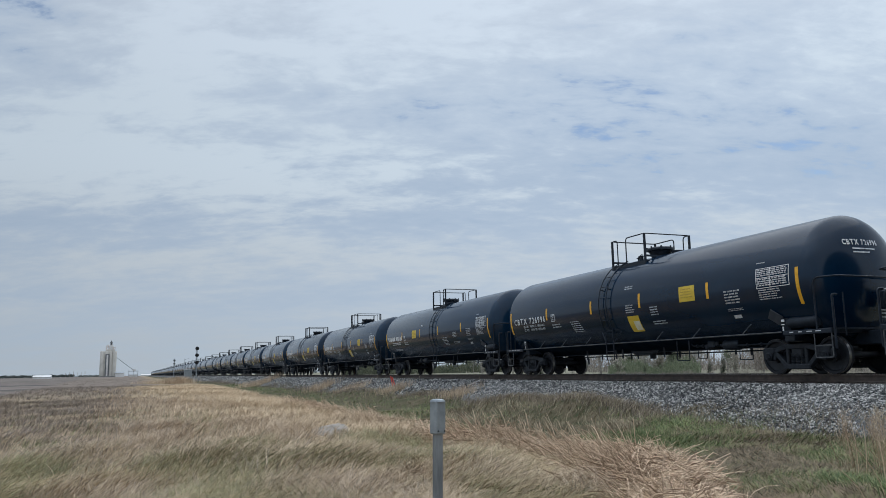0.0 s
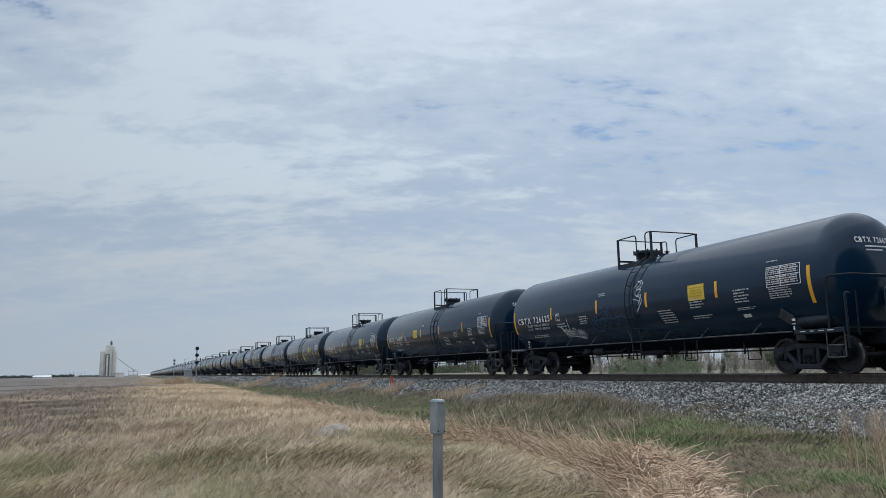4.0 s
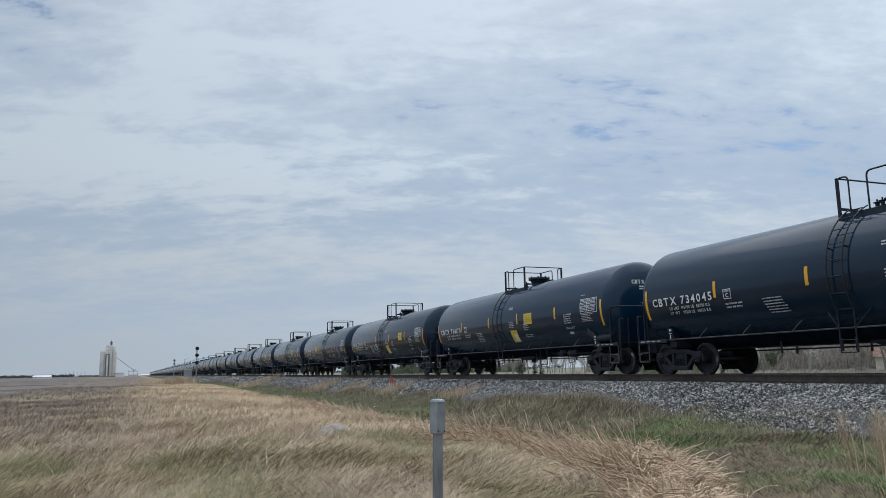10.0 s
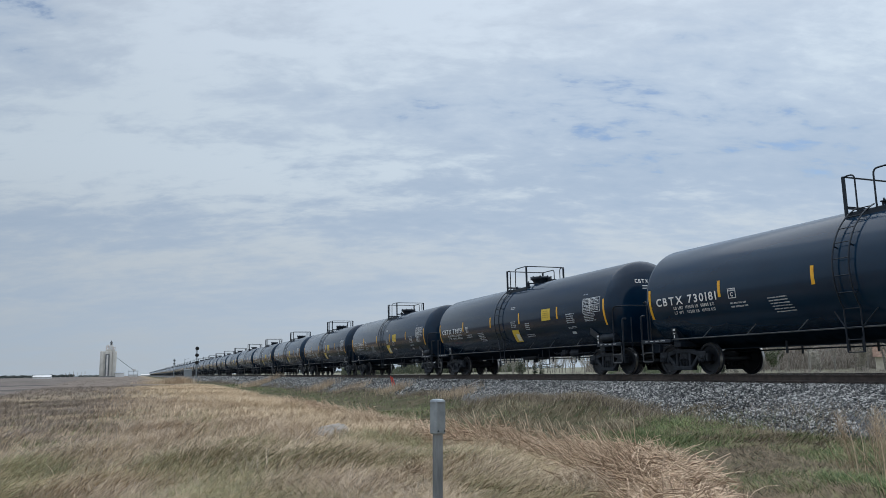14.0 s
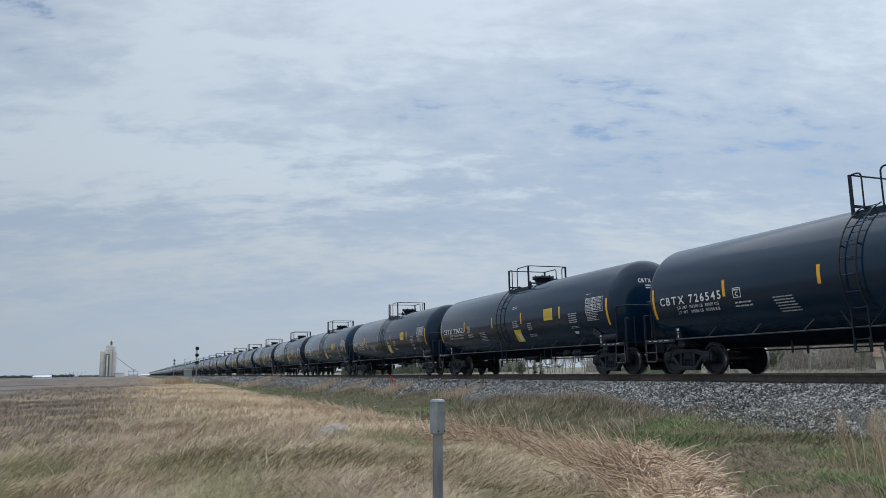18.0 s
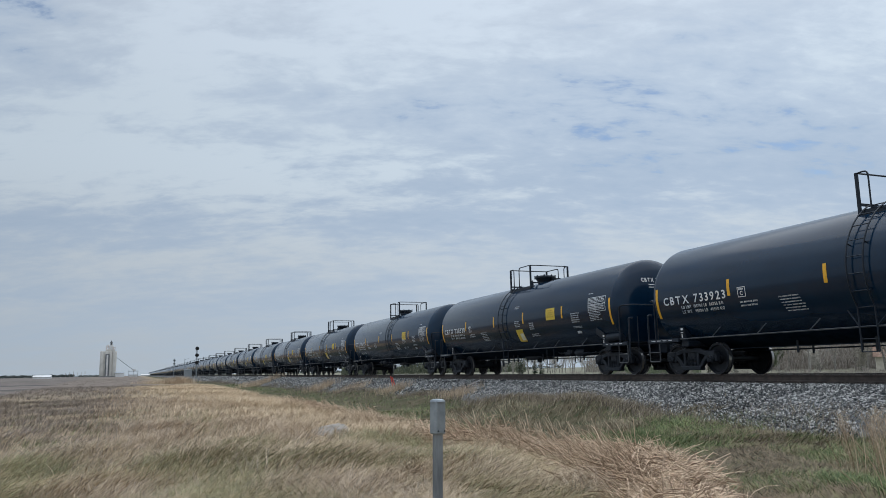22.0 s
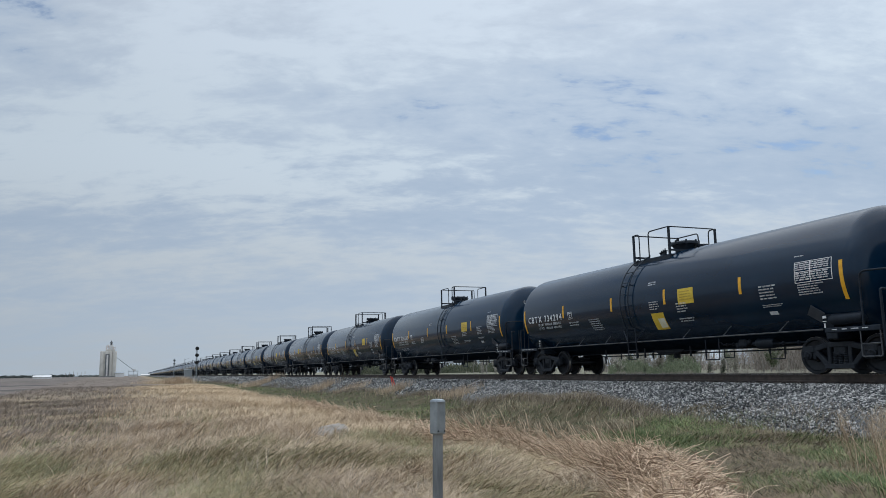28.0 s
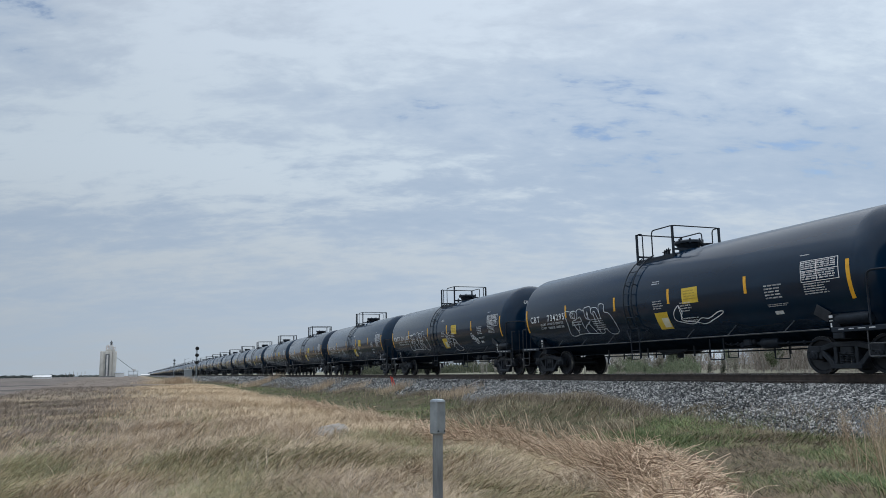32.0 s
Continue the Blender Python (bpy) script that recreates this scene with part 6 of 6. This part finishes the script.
def make_woods():
    """Low dark woods on the skyline, too far to tell one tree from another."""
    rng = np.random.default_rng(8)

    def belt(x0, y0, x1, y1, n, h0, h1, size, label, mat=HEDGE):
        t = rng.uniform(0, 1, n)
        x, y = x0 + (x1 - x0) * t + rng.normal(0, size, n), y0 + (y1 - y0) * t + rng.normal(0, size, n)
        top = (h0 + (h1 - h0) * (0.5 + 0.5 * np.sin(t * 37 + 2 * np.sin(t * 91)))) * rng.uniform(0.2, 1.0, n)
        u, w = rng.normal(size=(n, 3)), rng.normal(size=(n, 3))
        u /= np.linalg.norm(u, axis=1, keepdims=True)
        w /= np.linalg.norm(w, axis=1, keepdims=True)
        c = np.stack((x, y, ground_z(x, y) + top), -1)
        s = size * rng.uniform(0.3, 0.8, n)[:, None]
        v = np.stack((c + u * s, c + w * s, c - u * s, c - w * s), 1).reshape(-1, 3)
        me = quick_mesh("far_woods", v, np.arange(4 * n), np.full(n, 4), mat)
        tagged(new("far_woods", me), label, "woods", kind="stuff")

    def thicket(az0, az1, r0, r1, n, h0, h1, w, mat, label):
        """A leafless wood: thin upright and slanting twigs past counting."""
        az, r = np.radians(rng.uniform(az0, az1, n)), rng.uniform(r0, r1, n)
        x, y = r * np.sin(az), r * np.cos(az)
        crown = (h0 + (h1 - h0) * (0.5 + 0.3 * np.sin(az * 95) + 0.2 * np.sin(az * 231 + 1.0))) * rng.uniform(0.75, 1.1, n)
        at = rng.beta(1.1, 1.5, n) * 0.85
        p = np.stack((x, y, ground_z(x, y) + crown * at), -1)
        d = rng.normal(0, 0.33, (n, 3))
        d[:, 2] = 1.0
        q = p + d * (crown * rng.uniform(0.12, 0.34, n))[:, None]
        side = np.stack((np.cos(az), -np.sin(az), np.zeros(n)), -1) * (w * rng.uniform(0.5, 1.3, n))[:, None]
        deep = np.stack((np.sin(az), np.cos(az), np.zeros(n)), -1) * (w * 0.8)
        v = np.stack((p - side, p + side, p + deep, q), 1).reshape(-1, 3)
        b = (np.arange(n) * 4)[:, None]
        f = np.concatenate([b + np.array([t]) for t in ((0, 1, 3), (1, 2, 3), (2, 0, 3))], 1).ravel()
        tagged(new("thicket", quick_mesh("thicket", v, f, np.full(3 * n, 3), mat)), label, "woods", kind="stuff")

    thicket(43.5, 54.5, 205, 260, 15000, 7.0, 10.5, 0.075, BRUSH, "dense grey-brown leafless wood behind the track")
    thicket(32.0, 44.0, 230, 300, 6500, 4.0, 9.0, 0.065, BRUSH, "thin grey leafless wood behind the track")
    thicket(33.6, 40.0, 150, 175, 5200, 2.0, 4.2, 0.045, LEAF, "pale green budding willow scrub behind the track")
    thicket(30.0, 54.5, 118, 135, 7000, 0.6, 1.5, 0.03, BRUSH, "low grey brushwood along the pasture")
    belt(-360, 2300, -170, 2400, 6000, 4, 8, 2.0, "low haze-tinted woods on the far skyline", HAZY)
    belt(-160, 2400, -70, 2400, 900, 2, 5, 2.5, "low haze-tinted woods on the far skyline", HAZY)
    thicket(14.0, 27.6, 380, 420, 9000, 4.0, 7.5, 0.22, HEDGE, "dark green shelter belt across the field")
    belt(60, 1500, 700, 1200, 2600, 3, 8, 3.0, "low haze-tinted woods on the far skyline", HAZY)


make_woods()


# ---- the house behind the trees ----
def make_house():
    h = thing("house", "cream house with a brown shingle roof behind the trees", "house", at=pose(154.0, 117.0, -0.45, 0, 0, -50))
    bm = bmesh.new()
    box(bm, (0, 0, 1.5), (13, 8, 3.2), bevel=0.02)
    part("wall", bm, SIDING, h)
    bm = bmesh.new()
    v = [bm.verts.new(p) for p in ((-7, -4.7, 3.0), (7, -4.7, 3.0), (7, 4.7, 3.0), (-7, 4.7, 3.0), (-7, 0, 5.6), (7, 0, 5.6))]
    for f in ((0, 1, 5, 4), (2, 3, 4, 5), (0, 4, 3), (1, 2, 5), (0, 3, 2, 1)):
        bm.faces.new([v[i] for i in f])
    part("roof", bm, ROOFM, h)
    for x, w in ((-3.6, 2.0), (0.6, 1.2), (4.2, 1.6)):
        bm = bmesh.new()
        box(bm, (x, -4.03, 1.7), (w, 0.1, 1.5), bevel=0.02)
        win = part("window", bm, PALE, h, "white-framed window")
        for s in (-1, 1):
            bm = bmesh.new()
            box(bm, (x + s * w / 4, -4.09, 1.7), (w / 2 - 0.12, 0.03, 1.3))
            part("pane", bm, GLASS, win)
    bm = bmesh.new()
    box(bm, (2.4, -4.04, 1.05), (1.0, 0.08, 2.1), bevel=0.02)
    part("door", bm, PALE, h)


make_house()


# ---- tall pale weeds by the bank, near at hand ----
WEEDS = []


def make_weeds():
    rng = random.Random(31)
    for x, y, tall, lean, bushy in ((9.6, 7.9, 1.0, -0.10, 240), (10.05, 8.0, 1.05, 0.05, 260), (9.75, 8.5, 1.0, -0.15, 240), (10.4, 8.5, 1.0, -0.05, 240), (7.85, 6.45, 0.80, -0.62, 0), (8.15, 6.5, 0.62, -0.5, 0), (7.6, 6.5, 0.42, -0.7, 0)):
        w = thing("dry_weed", "bushy pale brown dry weed by the bank" if bushy else "thin pale dry weed stalk by the bank", "weed", "dry weeds", pose(x, y, float(ground_z(x, y)) - 0.03))
        WEEDS.append((w, x, y))
        bm = bmesh.new()
        for q in range(5 if bushy else 1):
            off, wide = (rng.gauss(0, 0.12), rng.gauss(0, 0.12)) if q else (0, 0), rng.uniform(0.7, 1.0) if q else 1.0
            pts = [(off[0] * (1 + s) + lean * tall * s * s, off[1] * (1 + s) - 0.25 * lean * s, tall * s * wide) for s in (0, 0.2, 0.4, 0.6, 0.8, 1.0)]
            tube(bm, pts, [0.005, 0.0048, 0.0044, 0.004, 0.003, 0.0015], 5)
        part("stem", bm, STRAW, w)
        bm = bmesh.new()
        for k in range(bushy):
            s = rng.uniform(0.1, 0.95)
            a, far = rng.uniform(0, math.tau), abs(rng.gauss(0, 0.16)) * (1.3 - s)
            p = Vector((lean * tall * s * s + math.cos(a) * far, math.sin(a) * far, tall * s * rng.uniform(0.8, 1.0)))
            q = p + Vector((rng.gauss(0, 0.04), rng.gauss(0, 0.04), rng.uniform(0.04, 0.12)))
            e = q + Vector((rng.gauss(0, 0.05), rng.gauss(0, 0.05), rng.uniform(0.0, 0.08)))
            tube(bm, [p, q, e], [0.0018, 0.0016, 0.001], 3)
        if bushy:
            tagged(part("seed_head", bm, TAN, w), kind="stuff")
        else:
            bm.free()


make_weeds()


# ---- what moves ----
def motions():
    """The train runs on; its wheels roll with it."""
    for n, car in CARS.items():
        walk(car, [(t, car_pose(n, t)) for t in (0, 8, 16, 24, SECONDS)])
    # the pale weeds nod in the wind
    for k, (weed, x, y) in enumerate(WEEDS):
        rows = []
        for i in range(65):
            t = i * 0.5
            a = 2.2 * math.sin(3.3 * t + k) + 1.3 * math.sin(1.37 * t + 2.1 * k)
            rows.append((t, pose(x, y, float(ground_z(x, y)) - 0.03, 0.5 * a, a, 0)))
        walk(weed, rows)
    # every wheelset of a truck's lead axle turns alike, and so does every trailing one
    rolling = {}
    for n, car in CARS.items():
        for ob in car.children_recursive:
            base = ob.name.split(".")[0]
            if base not in ("wheelset", "bearing_cap", "tread"):
                continue
            key = ob.location.y > 0
            if key not in rolling:
                y = ob.location.y
                rows = [(f / FPS, pose(0, y, 0.457) @ Matrix.Rotation(-SPEED * f / FPS / 0.457, 4, "X")) for f in range(int(SECONDS * FPS) + 1)]
                walk(ob, rows)
                rolling[key] = ob.animation_data
            else:
                src = rolling[key]
                ob.rotation_mode = "QUATERNION"
                ob.animation_data_create()
                ob.animation_data.action = src.action
                ob.animation_data.action_slot = src.action_slot


motions()
